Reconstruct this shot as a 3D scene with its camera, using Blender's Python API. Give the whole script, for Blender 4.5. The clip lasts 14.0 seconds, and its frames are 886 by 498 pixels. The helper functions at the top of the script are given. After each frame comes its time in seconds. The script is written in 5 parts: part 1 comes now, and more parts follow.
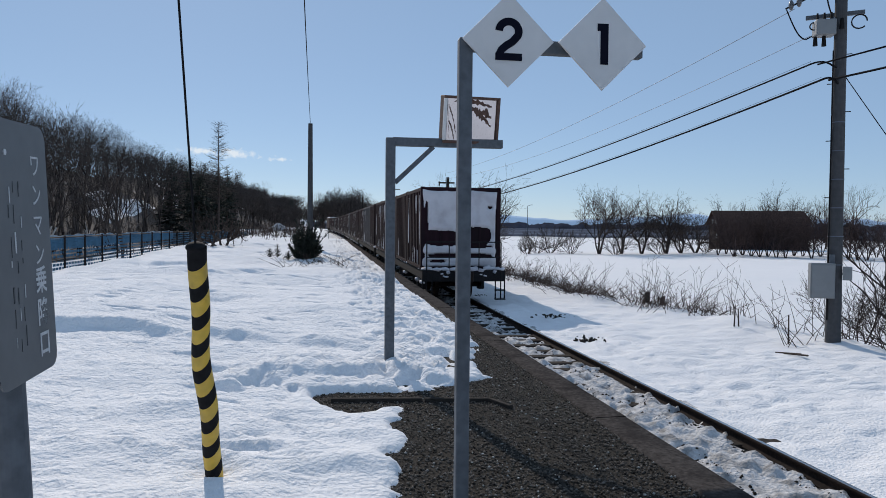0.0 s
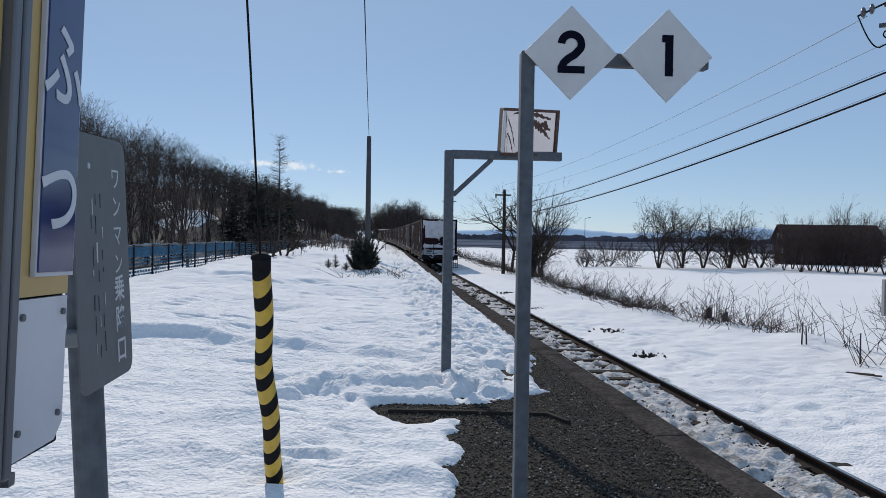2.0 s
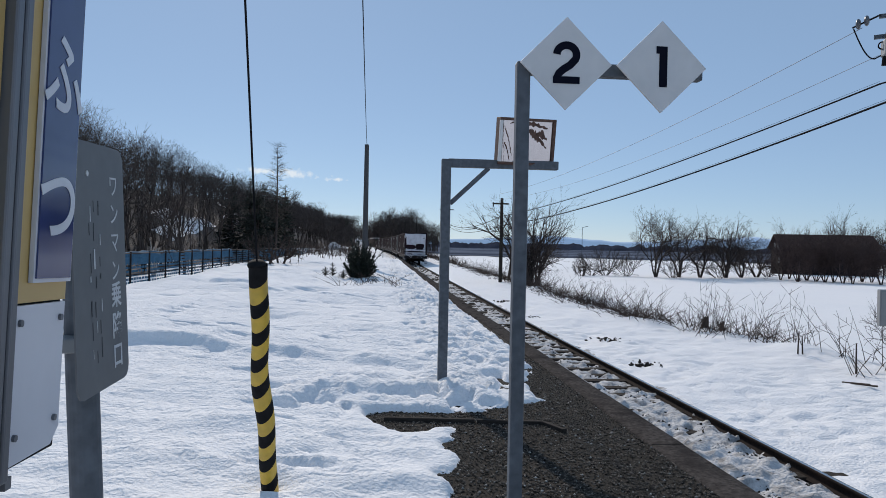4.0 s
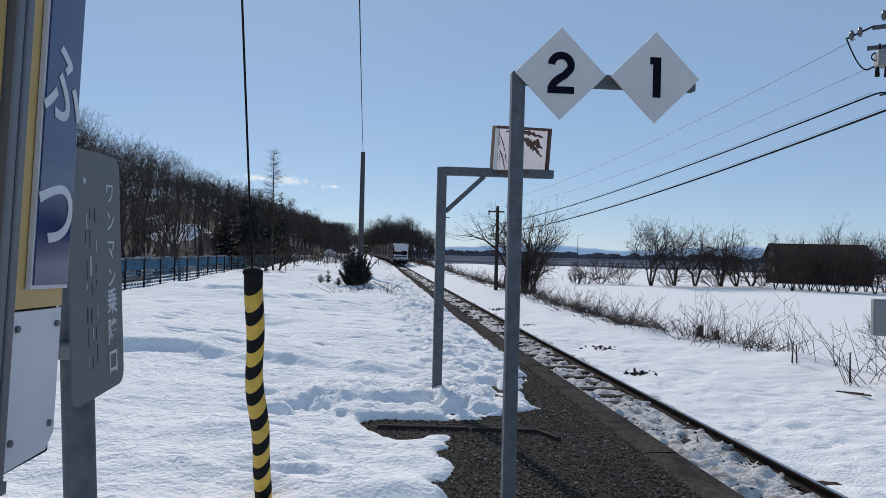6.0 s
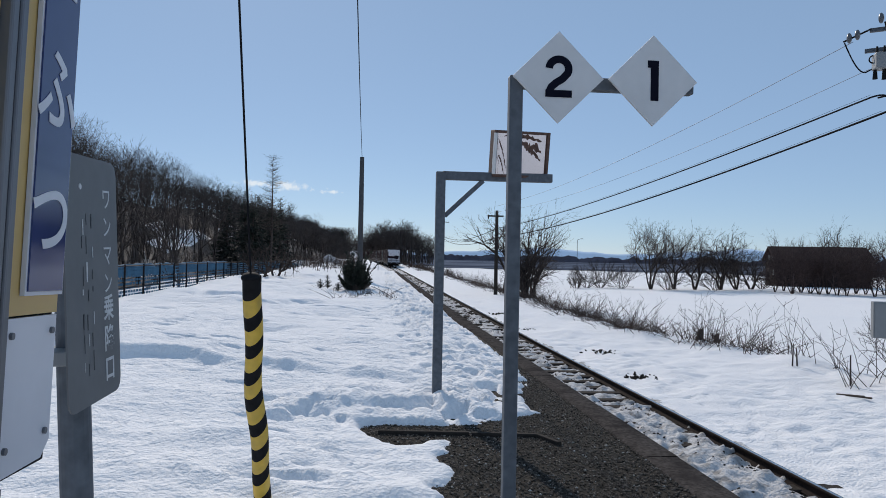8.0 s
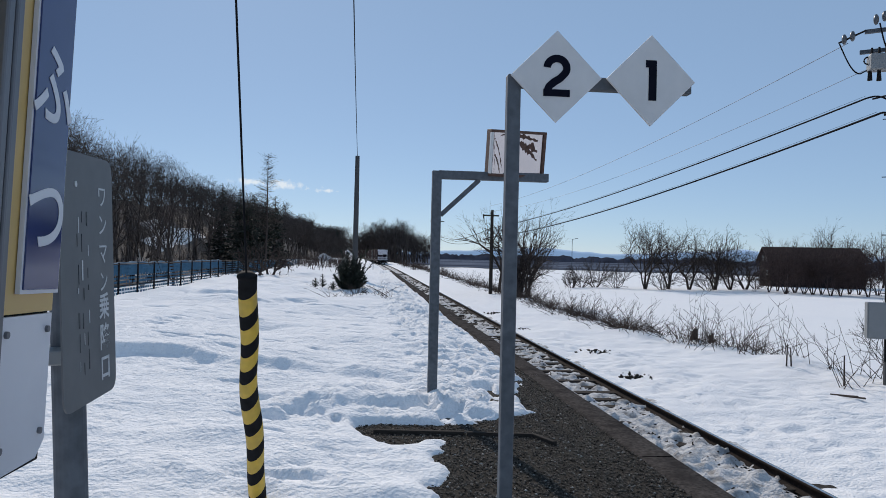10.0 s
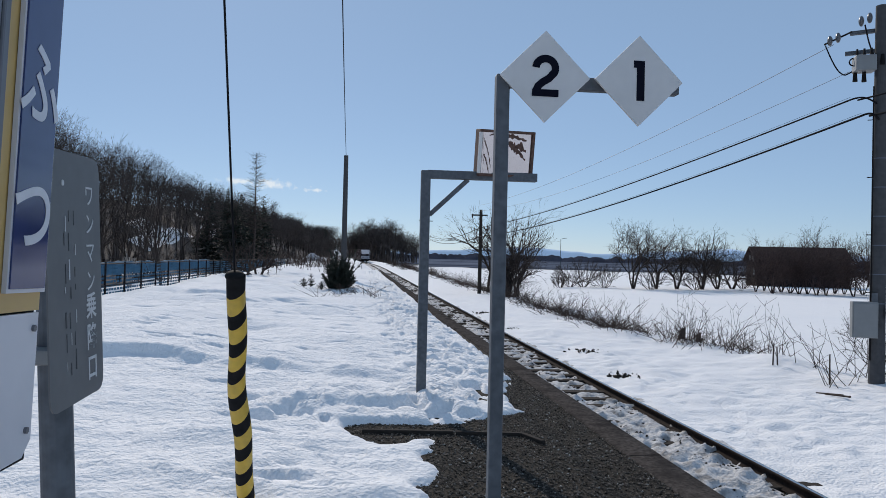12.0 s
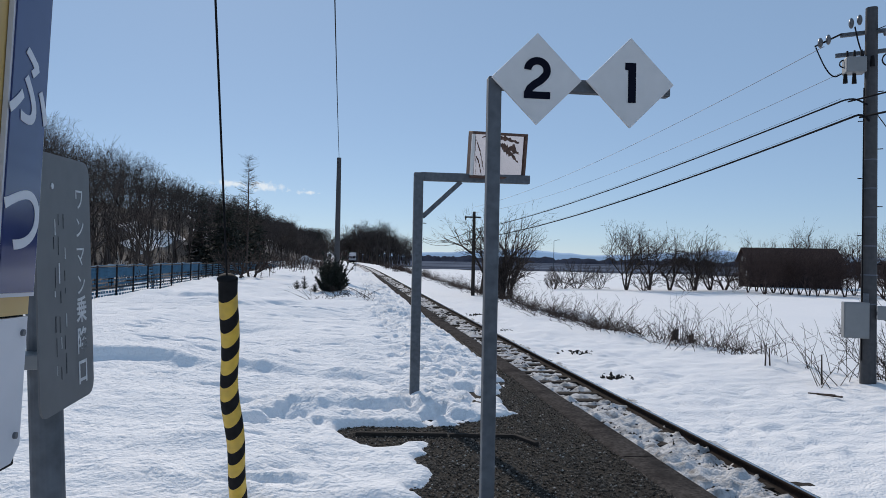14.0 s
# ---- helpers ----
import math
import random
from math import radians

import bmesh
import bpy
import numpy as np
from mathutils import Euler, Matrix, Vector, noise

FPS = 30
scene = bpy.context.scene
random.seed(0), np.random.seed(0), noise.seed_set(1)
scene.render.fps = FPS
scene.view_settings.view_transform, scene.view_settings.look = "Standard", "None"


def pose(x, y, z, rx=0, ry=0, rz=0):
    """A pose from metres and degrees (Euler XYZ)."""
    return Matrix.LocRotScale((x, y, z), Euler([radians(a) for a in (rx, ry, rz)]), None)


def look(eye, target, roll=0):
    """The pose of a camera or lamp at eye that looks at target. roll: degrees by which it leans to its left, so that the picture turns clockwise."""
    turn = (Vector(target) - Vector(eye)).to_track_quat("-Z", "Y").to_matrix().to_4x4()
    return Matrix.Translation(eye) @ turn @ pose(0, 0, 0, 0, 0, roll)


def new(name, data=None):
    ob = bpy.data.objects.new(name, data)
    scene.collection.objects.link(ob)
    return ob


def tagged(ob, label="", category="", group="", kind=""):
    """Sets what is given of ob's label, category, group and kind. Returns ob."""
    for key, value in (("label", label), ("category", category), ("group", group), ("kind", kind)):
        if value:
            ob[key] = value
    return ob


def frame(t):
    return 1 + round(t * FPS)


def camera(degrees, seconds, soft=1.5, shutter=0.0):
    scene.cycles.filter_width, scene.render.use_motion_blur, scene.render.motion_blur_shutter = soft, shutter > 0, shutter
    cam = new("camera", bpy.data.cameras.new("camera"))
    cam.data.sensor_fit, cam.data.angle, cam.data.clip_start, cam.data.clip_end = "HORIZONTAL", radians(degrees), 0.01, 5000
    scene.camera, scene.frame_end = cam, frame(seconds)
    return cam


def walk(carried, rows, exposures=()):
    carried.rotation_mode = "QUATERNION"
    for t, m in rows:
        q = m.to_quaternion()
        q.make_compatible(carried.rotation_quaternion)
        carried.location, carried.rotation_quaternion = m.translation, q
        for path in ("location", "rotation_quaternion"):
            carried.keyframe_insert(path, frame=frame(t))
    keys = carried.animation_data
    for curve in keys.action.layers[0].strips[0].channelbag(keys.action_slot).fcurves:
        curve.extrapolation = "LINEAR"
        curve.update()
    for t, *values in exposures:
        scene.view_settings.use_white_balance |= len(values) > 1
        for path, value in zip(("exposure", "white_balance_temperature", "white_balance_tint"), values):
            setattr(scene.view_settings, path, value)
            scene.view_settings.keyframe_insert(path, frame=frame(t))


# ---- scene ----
cam = camera(62.5, 14.0, soft=0.75)
PATH = [
    (0, (0.148, 0.405, 1.557), (0.466, 2.378, 1.495), 0.5),
    (0.5, (0.136, 0.398, 1.56), (0.361, 2.384, 1.501), 0.7),
    (1, (0.13, 0.403, 1.558), (0.311, 2.395, 1.513), 0.9),
    (1.5, (0.132, 0.401, 1.56), (0.299, 2.394, 1.524), 1.0),
    (2, (0.128, 0.4, 1.559), (0.294, 2.393, 1.528), 0.9),
    (2.5, (0.128, 0.398, 1.559), (0.294, 2.39, 1.534), 0.8),
    (3, (0.131, 0.391, 1.559), (0.299, 2.384, 1.539), 0.9),
    (5.5, (0.135, 0.37, 1.559), (0.315, 2.361, 1.568), 1.4),
    (6, (0.136, 0.364, 1.561), (0.32, 2.355, 1.574), 1.4),
    (6.5, (0.137, 0.357, 1.56), (0.321, 2.349, 1.579), 1.3),
    (7, (0.139, 0.358, 1.56), (0.323, 2.35, 1.582), 1.3),
    (7.5, (0.14, 0.364, 1.56), (0.325, 2.355, 1.584), 1.1),
    (8, (0.141, 0.371, 1.56), (0.326, 2.362, 1.586), 1.1),
    (10.5, (0.132, 0.382, 1.56), (0.336, 2.372, 1.583), 1.3),
    (11, (0.132, 0.381, 1.56), (0.342, 2.369, 1.582), 1.3),
    (11.5, (0.131, 0.38, 1.559), (0.351, 2.368, 1.582), 1.4),
    (12, (0.132, 0.379, 1.559), (0.361, 2.365, 1.583), 1.3),
    (12.5, (0.134, 0.378, 1.56), (0.37, 2.364, 1.586), 1.2),
    (13, (0.133, 0.379, 1.56), (0.374, 2.364, 1.588), 1.2),
    (13.5, (0.135, 0.378, 1.56), (0.379, 2.363, 1.589), 1.1),
    (14, (0.136, 0.379, 1.56), (0.383, 2.364, 1.59), 1.1),
]
walk(cam, [(t, look(e, g, r)) for t, e, g, r in PATH], [(0, -0.1, 6750, 10), (14, -0.1, 6750, 10)])

# ---- light ----
SUN_EL, SUN_AZ = radians(31), radians(-11.5)   # the sun stands ahead, a little left of the line
world = bpy.data.worlds.new("sky")
scene.world = world
world.use_nodes = True
wn = world.node_tree.nodes
sky = wn.new("ShaderNodeTexSky")
sky.sky_type = "NISHITA"
sky.sun_disc = False
sky.sun_elevation, sky.sun_rotation = SUN_EL, SUN_AZ
sky.altitude, sky.air_density, sky.dust_density, sky.ozone_density = 1200, 0.8, 0.2, 2.6
wl = world.node_tree.links
# small soft fair-weather clouds in the sky
wtc = wn.new("ShaderNodeTexCoord")
wnoise = wn.new("ShaderNodeTexNoise")
wnoise.inputs["Scale"].default_value, wnoise.inputs["Detail"].default_value = 130.0, 5.0
wl.new(wtc.outputs["Generated"], wnoise.inputs["Vector"])
# thin even haze over the whole sky
haze = wn.new("ShaderNodeMix")
haze.data_type = "RGBA"
haze.inputs[0].default_value = 0.62
haze.inputs[7].default_value = (2.8, 4.3, 6.5, 1)
wl.new(sky.outputs[0], haze.inputs[6])
sky_colour = haze.outputs[2]
for az, el, wide, high in ((-9.2, 5.4, 0.020, 0.0045), (-6.6, 5.25, 0.026, 0.006), (-3.5, 5.0, 0.014, 0.0035), (-13.4, 19.6, 0.02, 0.006)):
    a_, e_ = radians(az), radians(el)
    d_ = Vector((math.sin(a_) * math.cos(e_), math.cos(a_) * math.cos(e_), math.sin(e_)))
    off = wn.new("ShaderNodeVectorMath")
    off.operation = "SUBTRACT"
    off.inputs[1].default_value = d_
    wl.new(wtc.outputs["Generated"], off.inputs[0])
    squash = wn.new("ShaderNodeVectorMath")
    squash.operation = "MULTIPLY"
    squash.inputs[1].default_value = (1 / wide, 1 / wide, 1 / high)
    wl.new(off.outputs[0], squash.inputs[0])
    far = wn.new("ShaderNodeVectorMath")
    far.operation = "LENGTH"
    wl.new(squash.outputs[0], far.inputs[0])
    add = wn.new("ShaderNodeMath")
    add.operation = "MULTIPLY_ADD"
    add.inputs[1].default_value, add.inputs[2].default_value = 3.2, -1.6
    wl.new(wnoise.outputs[0], add.inputs[0])
    tot = wn.new("ShaderNodeMath")
    wl.new(far.outputs["Value"], tot.inputs[0])
    wl.new(add.outputs[0], tot.inputs[1])
    mr = wn.new("ShaderNodeMapRange")
    mr.inputs[1].default_value, mr.inputs[2].default_value = 1.1, 0.2
    mr.inputs[3].default_value, mr.inputs[4].default_value = 0.0, 0.85
    wl.new(tot.outputs[0], mr.inputs[0])
    mx = wn.new("ShaderNodeMix")
    mx.data_type = "RGBA"
    mx.inputs[7].default_value = (7.5, 8.2, 9.0, 1)
    wl.new(mr.outputs[0], mx.inputs[0])
    wl.new(sky_colour, mx.inputs[6])
    sky_colour = mx.outputs[2]
wl.new(sky_colour, wn["Background"].inputs[0])
wn["Background"].inputs[1].default_value = 0.11
sun_dir = Vector((math.sin(SUN_AZ) * math.cos(SUN_EL), math.cos(SUN_AZ) * math.cos(SUN_EL), math.sin(SUN_EL)))
sun = new("sun", bpy.data.lights.new("sun", "SUN"))
sun.data.energy, sun.data.angle, sun.data.color = 3.1, radians(0.5), (1.0, 0.93, 0.86)
sun.matrix_world = look(sun_dir * 50, (0, 0, 0))


# ---- materials ----
def material(name, colour, rough=0.6, metal=0.0, vary=0.15, scale=8.0, second=None, scale2=0.8, amount2=0.4,
             bump=0.0, bump_scale=60.0, bump_dist=0.005, detail=4.0, island=0.0, spec=0.5, stretch=(1, 1, 1)):
    """A surface whose colour varies at two scales, with fine relief."""
    m = bpy.data.materials.new(name)
    m.use_nodes = True
    nt = m.node_tree
    n, l = nt.nodes, nt.links
    b = n["Principled BSDF"]
    b.inputs["Roughness"].default_value = rough
    b.inputs["Metallic"].default_value = metal
    b.inputs["Specular IOR Level"].default_value = spec
    tc = n.new("ShaderNodeTexCoord")
    mp = n.new("ShaderNodeMapping")
    mp.inputs["Scale"].default_value = stretch
    l.new(tc.outputs["Object"], mp.inputs[0])
    n1 = n.new("ShaderNodeTexNoise")
    n1.inputs["Scale"].default_value, n1.inputs["Detail"].default_value = scale, detail
    n2 = n.new("ShaderNodeTexNoise")
    n2.inputs["Scale"].default_value, n2.inputs["Detail"].default_value = scale2, 5.0
    for k in (n1, n2):
        l.new(mp.outputs[0], k.inputs["Vector"])
    r1 = n.new("ShaderNodeValToRGB")
    c = Vector(colour)
    r1.color_ramp.elements[0].position, r1.color_ramp.elements[1].position = 0.3, 0.7
    r1.color_ramp.elements[0].color = (*(c * (1 - vary)), 1)
    r1.color_ramp.elements[1].color = (*[min(0.95, v * (1 + vary)) for v in c], 1)
    l.new(n1.outputs[0], r1.inputs[0])
    r2 = n.new("ShaderNodeMapRange")
    r2.inputs[1].default_value, r2.inputs[2].default_value = 0.48, 0.68
    r2.inputs[3].default_value, r2.inputs[4].default_value = 0.0, amount2
    l.new(n2.outputs[0], r2.inputs[0])
    mix = n.new("ShaderNodeMix")
    mix.data_type = "RGBA"
    l.new(r2.outputs[0], mix.inputs[0])
    l.new(r1.outputs[0], mix.inputs[6])
    mix.inputs[7].default_value = (*(second or c * 0.75), 1)
    out = mix.outputs[2]
    if island:
        g = n.new("ShaderNodeNewGeometry")
        hs = n.new("ShaderNodeHueSaturation")
        mr = n.new("ShaderNodeMapRange")
        mr.inputs[3].default_value, mr.inputs[4].default_value = 1 - island, 1 + island
        l.new(g.outputs["Random Per Island"], mr.inputs[0])
        l.new(mr.outputs[0], hs.inputs["Value"])
        l.new(out, hs.inputs["Color"])
        out = hs.outputs[0]
    l.new(out, b.inputs["Base Color"])
    if bump:
        nb = n.new("ShaderNodeTexNoise")
        nb.inputs["Scale"].default_value, nb.inputs["Detail"].default_value = bump_scale, 6.0
        l.new(mp.outputs[0], nb.inputs["Vector"])
        bp = n.new("ShaderNodeBump")
        bp.inputs["Strength"].default_value, bp.inputs["Distance"].default_value = bump, bump_dist
        l.new(nb.outputs[0], bp.inputs["Height"])
        l.new(bp.outputs[0], b.inputs["Normal"])
    return m


SNOW = material("snow", (0.87, 0.865, 0.87), 0.9, vary=0.02, scale=3, second=(0.8, 0.81, 0.83), scale2=0.25, amount2=0.3,
                bump=1.0, bump_scale=27, bump_dist=0.026, spec=0.08)
DIRTY_SNOW = material("dirty_snow", (0.6, 0.59, 0.59), 0.9, vary=0.16, scale=14, second=(0.2, 0.19, 0.18), scale2=4.5, amount2=0.8,
                      bump=1.0, bump_scale=24, bump_dist=0.04, spec=0.08)
GRAVEL_BED = material("gravel_bed", (0.04, 0.034, 0.028), 0.9, vary=0.5, scale=70, second=(0.035, 0.034, 0.032), scale2=1.5, bump=1.0, bump_scale=90, bump_dist=0.015, spec=0.1)
GLINT_STONE = material("glint_stone", (0.34, 0.33, 0.31), 0.8, vary=0.2, scale=20, island=0.5)
STONE = material("stone", (0.11, 0.092, 0.077), 0.85, vary=0.25, scale=20, island=0.92, spec=0.15)
CONCRETE = material("old_concrete", (0.075, 0.066, 0.061), 1.0, vary=0.4, scale=30, second=(0.035, 0.031, 0.03), scale2=3.0, amount2=0.8, bump=0.9, bump_scale=45, bump_dist=0.01, spec=0.0)
STEEL = material("galvanised_steel", (0.115, 0.128, 0.145), 0.6, 0.25, vary=0.2, scale=25, second=(0.075, 0.083, 0.095), scale2=4, bump=0.1, bump_scale=80, spec=0.3)
DARK_STEEL = material("dark_steel", (0.015, 0.0145, 0.016), 0.8, 0.1, vary=0.3, scale=20, second=(0.026, 0.018, 0.015), scale2=5, spec=0.2)
RUST = material("rusty_iron", (0.022, 0.016, 0.014), 0.9, 0.0, vary=0.35, scale=25, second=(0.04, 0.027, 0.022), scale2=3, bump=0.3, spec=0.1)
RAIL_TOP = material("worn_rail", (0.45, 0.45, 0.46), 0.25, 0.95, vary=0.1, scale=12)
TIMBER = material("old_timber", (0.045, 0.038, 0.033), 0.95, spec=0.1, vary=0.35, scale=18, second=(0.028, 0.024, 0.022), scale2=2, bump=0.6, bump_scale=30, stretch=(1, 6, 6))
POLE_CONCRETE = material("pole_concrete", (0.075, 0.076, 0.08), 0.92, vary=0.15, scale=10, second=(0.055, 0.055, 0.058), scale2=1.3, bump=0.2, spec=0.2)
BLACK = material("black_rubber", (0.012, 0.012, 0.013), 0.85, vary=0.3, scale=20, spec=0.15)
YELLOW = material("yellow_plastic", (0.62, 0.4, 0.05), 0.5, vary=0.12, scale=18, second=(0.36, 0.24, 0.06), scale2=6, amount2=0.5)
SIGN_WHITE = material("white_board", (0.68, 0.67, 0.66), 0.5, vary=0.03, scale=12, second=(0.58, 0.57, 0.56), scale2=5, amount2=0.5)
INK = material("black_ink", (0.008, 0.009, 0.018), 0.85, vary=0.2, spec=0.05)
MAROON = material("maroon_paint", (0.022, 0.0085, 0.013), 0.8, spec=0.15, vary=0.25, scale=6, second=(0.011, 0.008, 0.01), scale2=1.6, amount2=0.85, bump=0.1, bump_scale=20, stretch=(1, 1, 0.25))
SLATE_PAINT = material("slate_blue_paint", (0.014, 0.017, 0.03), 0.75, vary=0.25, scale=6, second=(0.03, 0.03, 0.04), scale2=1.6, amount2=0.7, stretch=(1, 1, 0.25))
SNOW_CRUST = material("wind_packed_snow", (0.6, 0.59, 0.62), 0.7, vary=0.05, scale=5, second=(0.36, 0.33, 0.36), scale2=2.5, amount2=0.6, bump=0.4, bump_scale=15, bump_dist=0.02)
BARK = material("bark", (0.065, 0.051, 0.045), 0.9, vary=0.3, scale=10, island=0.4, spec=0.1)
BARK_FAR = material("woodland_bark", (0.08, 0.066, 0.06), 0.95, vary=0.3, scale=0.5, island=0.5, spec=0.05)
BIRCH = material("birch_bark", (0.42, 0.39, 0.36), 0.8, vary=0.2, scale=3, second=(0.1, 0.09, 0.08), scale2=2, amount2=0.8)
TWIG = material("brush_twigs", (0.058, 0.037, 0.029), 0.9, vary=0.3, scale=3, island=0.45)
NEEDLE = material("conifer_needles", (0.016, 0.022, 0.014), 0.8, vary=0.4, scale=4, island=0.5)
LITTER = material("leaf_litter", (0.055, 0.043, 0.038), 0.95, vary=0.4, scale=0.6, second=(0.4, 0.4, 0.42), scale2=0.12, amount2=0.2, bump=0.5, bump_scale=2, bump_dist=0.3)
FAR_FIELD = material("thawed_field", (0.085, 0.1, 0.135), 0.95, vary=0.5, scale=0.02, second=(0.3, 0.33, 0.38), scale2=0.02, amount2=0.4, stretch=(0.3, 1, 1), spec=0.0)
FAR_WOOD = material("far_woodland", (0.045, 0.05, 0.07), 1.0, vary=0.3, scale=0.03, spec=0.0)
# distance haze is painted into the hills: blue base colour plus a faint glow
HILL_HAZE_GLOW = material("far_hills", (0.3, 0.37, 0.47), 1.0, vary=0.2, scale=0.004, second=(0.5, 0.55, 0.62), scale2=0.002, spec=0.0)
HILL_HAZE_GLOW.node_tree.nodes["Principled BSDF"].inputs["Emission Color"].default_value = (0.13, 0.2, 0.3, 1)
HILL_HAZE_GLOW.node_tree.nodes["Principled BSDF"].inputs["Emission Strength"].default_value = 1.0
BLUE_NET = material("blue_sheeting", (0.04, 0.115, 0.19), 0.75, vary=0.25, scale=2, second=(0.08, 0.2, 0.3), scale2=0.6, spec=0.1)
GREY_BOX = material("grey_enclosure", (0.22, 0.23, 0.235), 0.5, vary=0.06, scale=6, second=(0.22, 0.225, 0.23), scale2=4)
CABLE = material("cable_sheath", (0.012, 0.012, 0.014), 0.85, vary=0.2, spec=0.1)
BARE_WIRE = material("bare_wire", (0.12, 0.14, 0.18), 0.6, 0.3, vary=0.1)
PORCELAIN = material("porcelain", (0.1, 0.105, 0.115), 0.3, vary=0.1)
GREY_SIGN = material("grey_sign_back", (0.125, 0.13, 0.135), 0.55, vary=0.06, scale=20, second=(0.1, 0.104, 0.11), scale2=6, amount2=0.6)
PALE_INK = material("pale_lettering", (0.55, 0.56, 0.57), 0.5, vary=0.15, scale=60)
FADED_INK = material("faded_lettering", (0.07, 0.072, 0.078), 0.6, vary=0.4, scale=90)
CREAM = material("ochre_enamel", (0.6, 0.4, 0.14), 0.35, vary=0.06, scale=5, second=(0.42, 0.27, 0.1), scale2=2.5, amount2=0.5)
NAVY = material("navy_enamel", (0.03, 0.045, 0.14), 0.08, vary=0.08, scale=10)
ENAMEL_WHITE = material("white_enamel", (0.66, 0.66, 0.7), 0.3, vary=0.04, scale=8, second=(0.5, 0.5, 0.53), scale2=4, amount2=0.5)
ALUMINIUM = material("aluminium", (0.16, 0.165, 0.18), 0.45, 0.5, vary=0.15, scale=10, stretch=(1, 1, 0.2))
SCRUB = material("red_scrub", (0.075, 0.052, 0.048), 0.9, vary=0.3, scale=3, island=0.4, spec=0.1)
BARN_WOOD = material("dark_barn_boards", (0.03, 0.024, 0.024), 0.95, vary=0.3, scale=2, spec=0.05, stretch=(6, 6, 0.3))
ROOF = material("brown_sheet_roof", (0.036, 0.022, 0.02), 0.9, vary=0.2, scale=1, spec=0.1)
MIRROR = material("mirror_glass", (0.62, 0.59, 0.6), 0.12, 1.0, vary=0.02)
RUST_STAIN = material("rust_stain", (0.11, 0.062, 0.048), 0.85, vary=0.4, scale=30)
GLASS_DARK = material("dark_glass", (0.02, 0.022, 0.025), 0.1, vary=0.1)


# ---- mesh helpers ----
def thing(name, label, category, group="", kind="", at=(0, 0, 0)):
    ob = new(name)
    ob.location = at
    return tagged(ob, label, category, group, kind)


def link_mesh(name, me, mat, parent=None, label=""):
    me.materials.append(mat)
    ob = new(name, me)
    if parent is not None:
        ob.parent = parent
    return tagged(ob, label)


def part(name, bm, mat, parent=None, label="", smooth=False):
    me = bpy.data.meshes.new(name)
    bm.to_mesh(me)
    bm.free()
    if smooth:
        me.shade_smooth()
    return link_mesh(name, me, mat, parent, label)


def box(bm, size, at=(0, 0, 0), rot=(0, 0, 0), bevel=0.0):
    m = pose(*at, *rot) @ Matrix.Diagonal((*size, 1))
    r = bmesh.ops.create_cube(bm, size=1, matrix=m)
    if bevel:
        edges = {e for v in r["verts"] for e in v.link_edges}
        bmesh.ops.bevel(bm, geom=list(edges), offset=bevel, segments=2, affect="EDGES", profile=0.5)
    return bm


def rod(bm, a, b, r0, r1=None, sides=12):
    a, b = Vector(a), Vector(b)
    d = b - a
    m = Matrix.Translation((a + b) / 2) @ d.to_track_quat("Z", "Y").to_matrix().to_4x4()
    bmesh.ops.create_cone(bm, cap_ends=True, segments=sides, radius1=r0, radius2=r0 if r1 is None else r1, depth=d.length, matrix=m)
    return bm


def fresh():
    return bmesh.new()


def array_mesh(name, verts, faces, smooth=False):
    """A mesh out of numpy arrays; all faces have the same number of corners."""
    me = bpy.data.meshes.new(name)
    verts, faces = np.asarray(verts, float), np.asarray(faces, int)
    k = faces.shape[1]
    me.vertices.add(len(verts))
    me.vertices.foreach_set("co", verts.ravel())
    me.loops.add(faces.size)
    me.loops.foreach_set("vertex_index", faces.ravel())
    me.polygons.add(len(faces))
    me.polygons.foreach_set("loop_start", np.arange(len(faces)) * k)
    me.update(calc_edges=True)
    if smooth:
        me.shade_smooth()
    return me


def tubes(segs, sides=3):
    """Tapered prisms for rows of x0 y0 z0 x1 y1 z1 r0 r1."""
    s = np.asarray(segs, float)
    a, b, r0, r1 = s[:, :3], s[:, 3:6], s[:, 6], s[:, 7]
    d = b - a
    d = d / np.maximum(np.linalg.norm(d, axis=1, keepdims=True), 1e-9)
    up = np.where(np.abs(d[:, 2:3]) > 0.9, np.array([[1.0, 0, 0]]), np.array([[0, 0, 1.0]]))
    u = np.cross(d, up)
    u /= np.linalg.norm(u, axis=1, keepdims=True)
    v = np.cross(d, u)
    ang = np.arange(sides) * 2 * math.pi / sides
    ring = np.cos(ang)[None, :, None] * u[:, None, :] + np.sin(ang)[None, :, None] * v[:, None, :]
    verts = np.concatenate([a[:, None] + ring * r0[:, None, None], b[:, None] + ring * r1[:, None, None]], 1).reshape(-1, 3)
    base = np.arange(len(s))[:, None] * 2 * sides
    k = np.arange(sides)
    f = np.stack([k, (k + 1) % sides, (k + 1) % sides + sides, k + sides], 1)
    faces = (base[:, :, None] + f[None]).reshape(-1, 4)
    return verts, faces


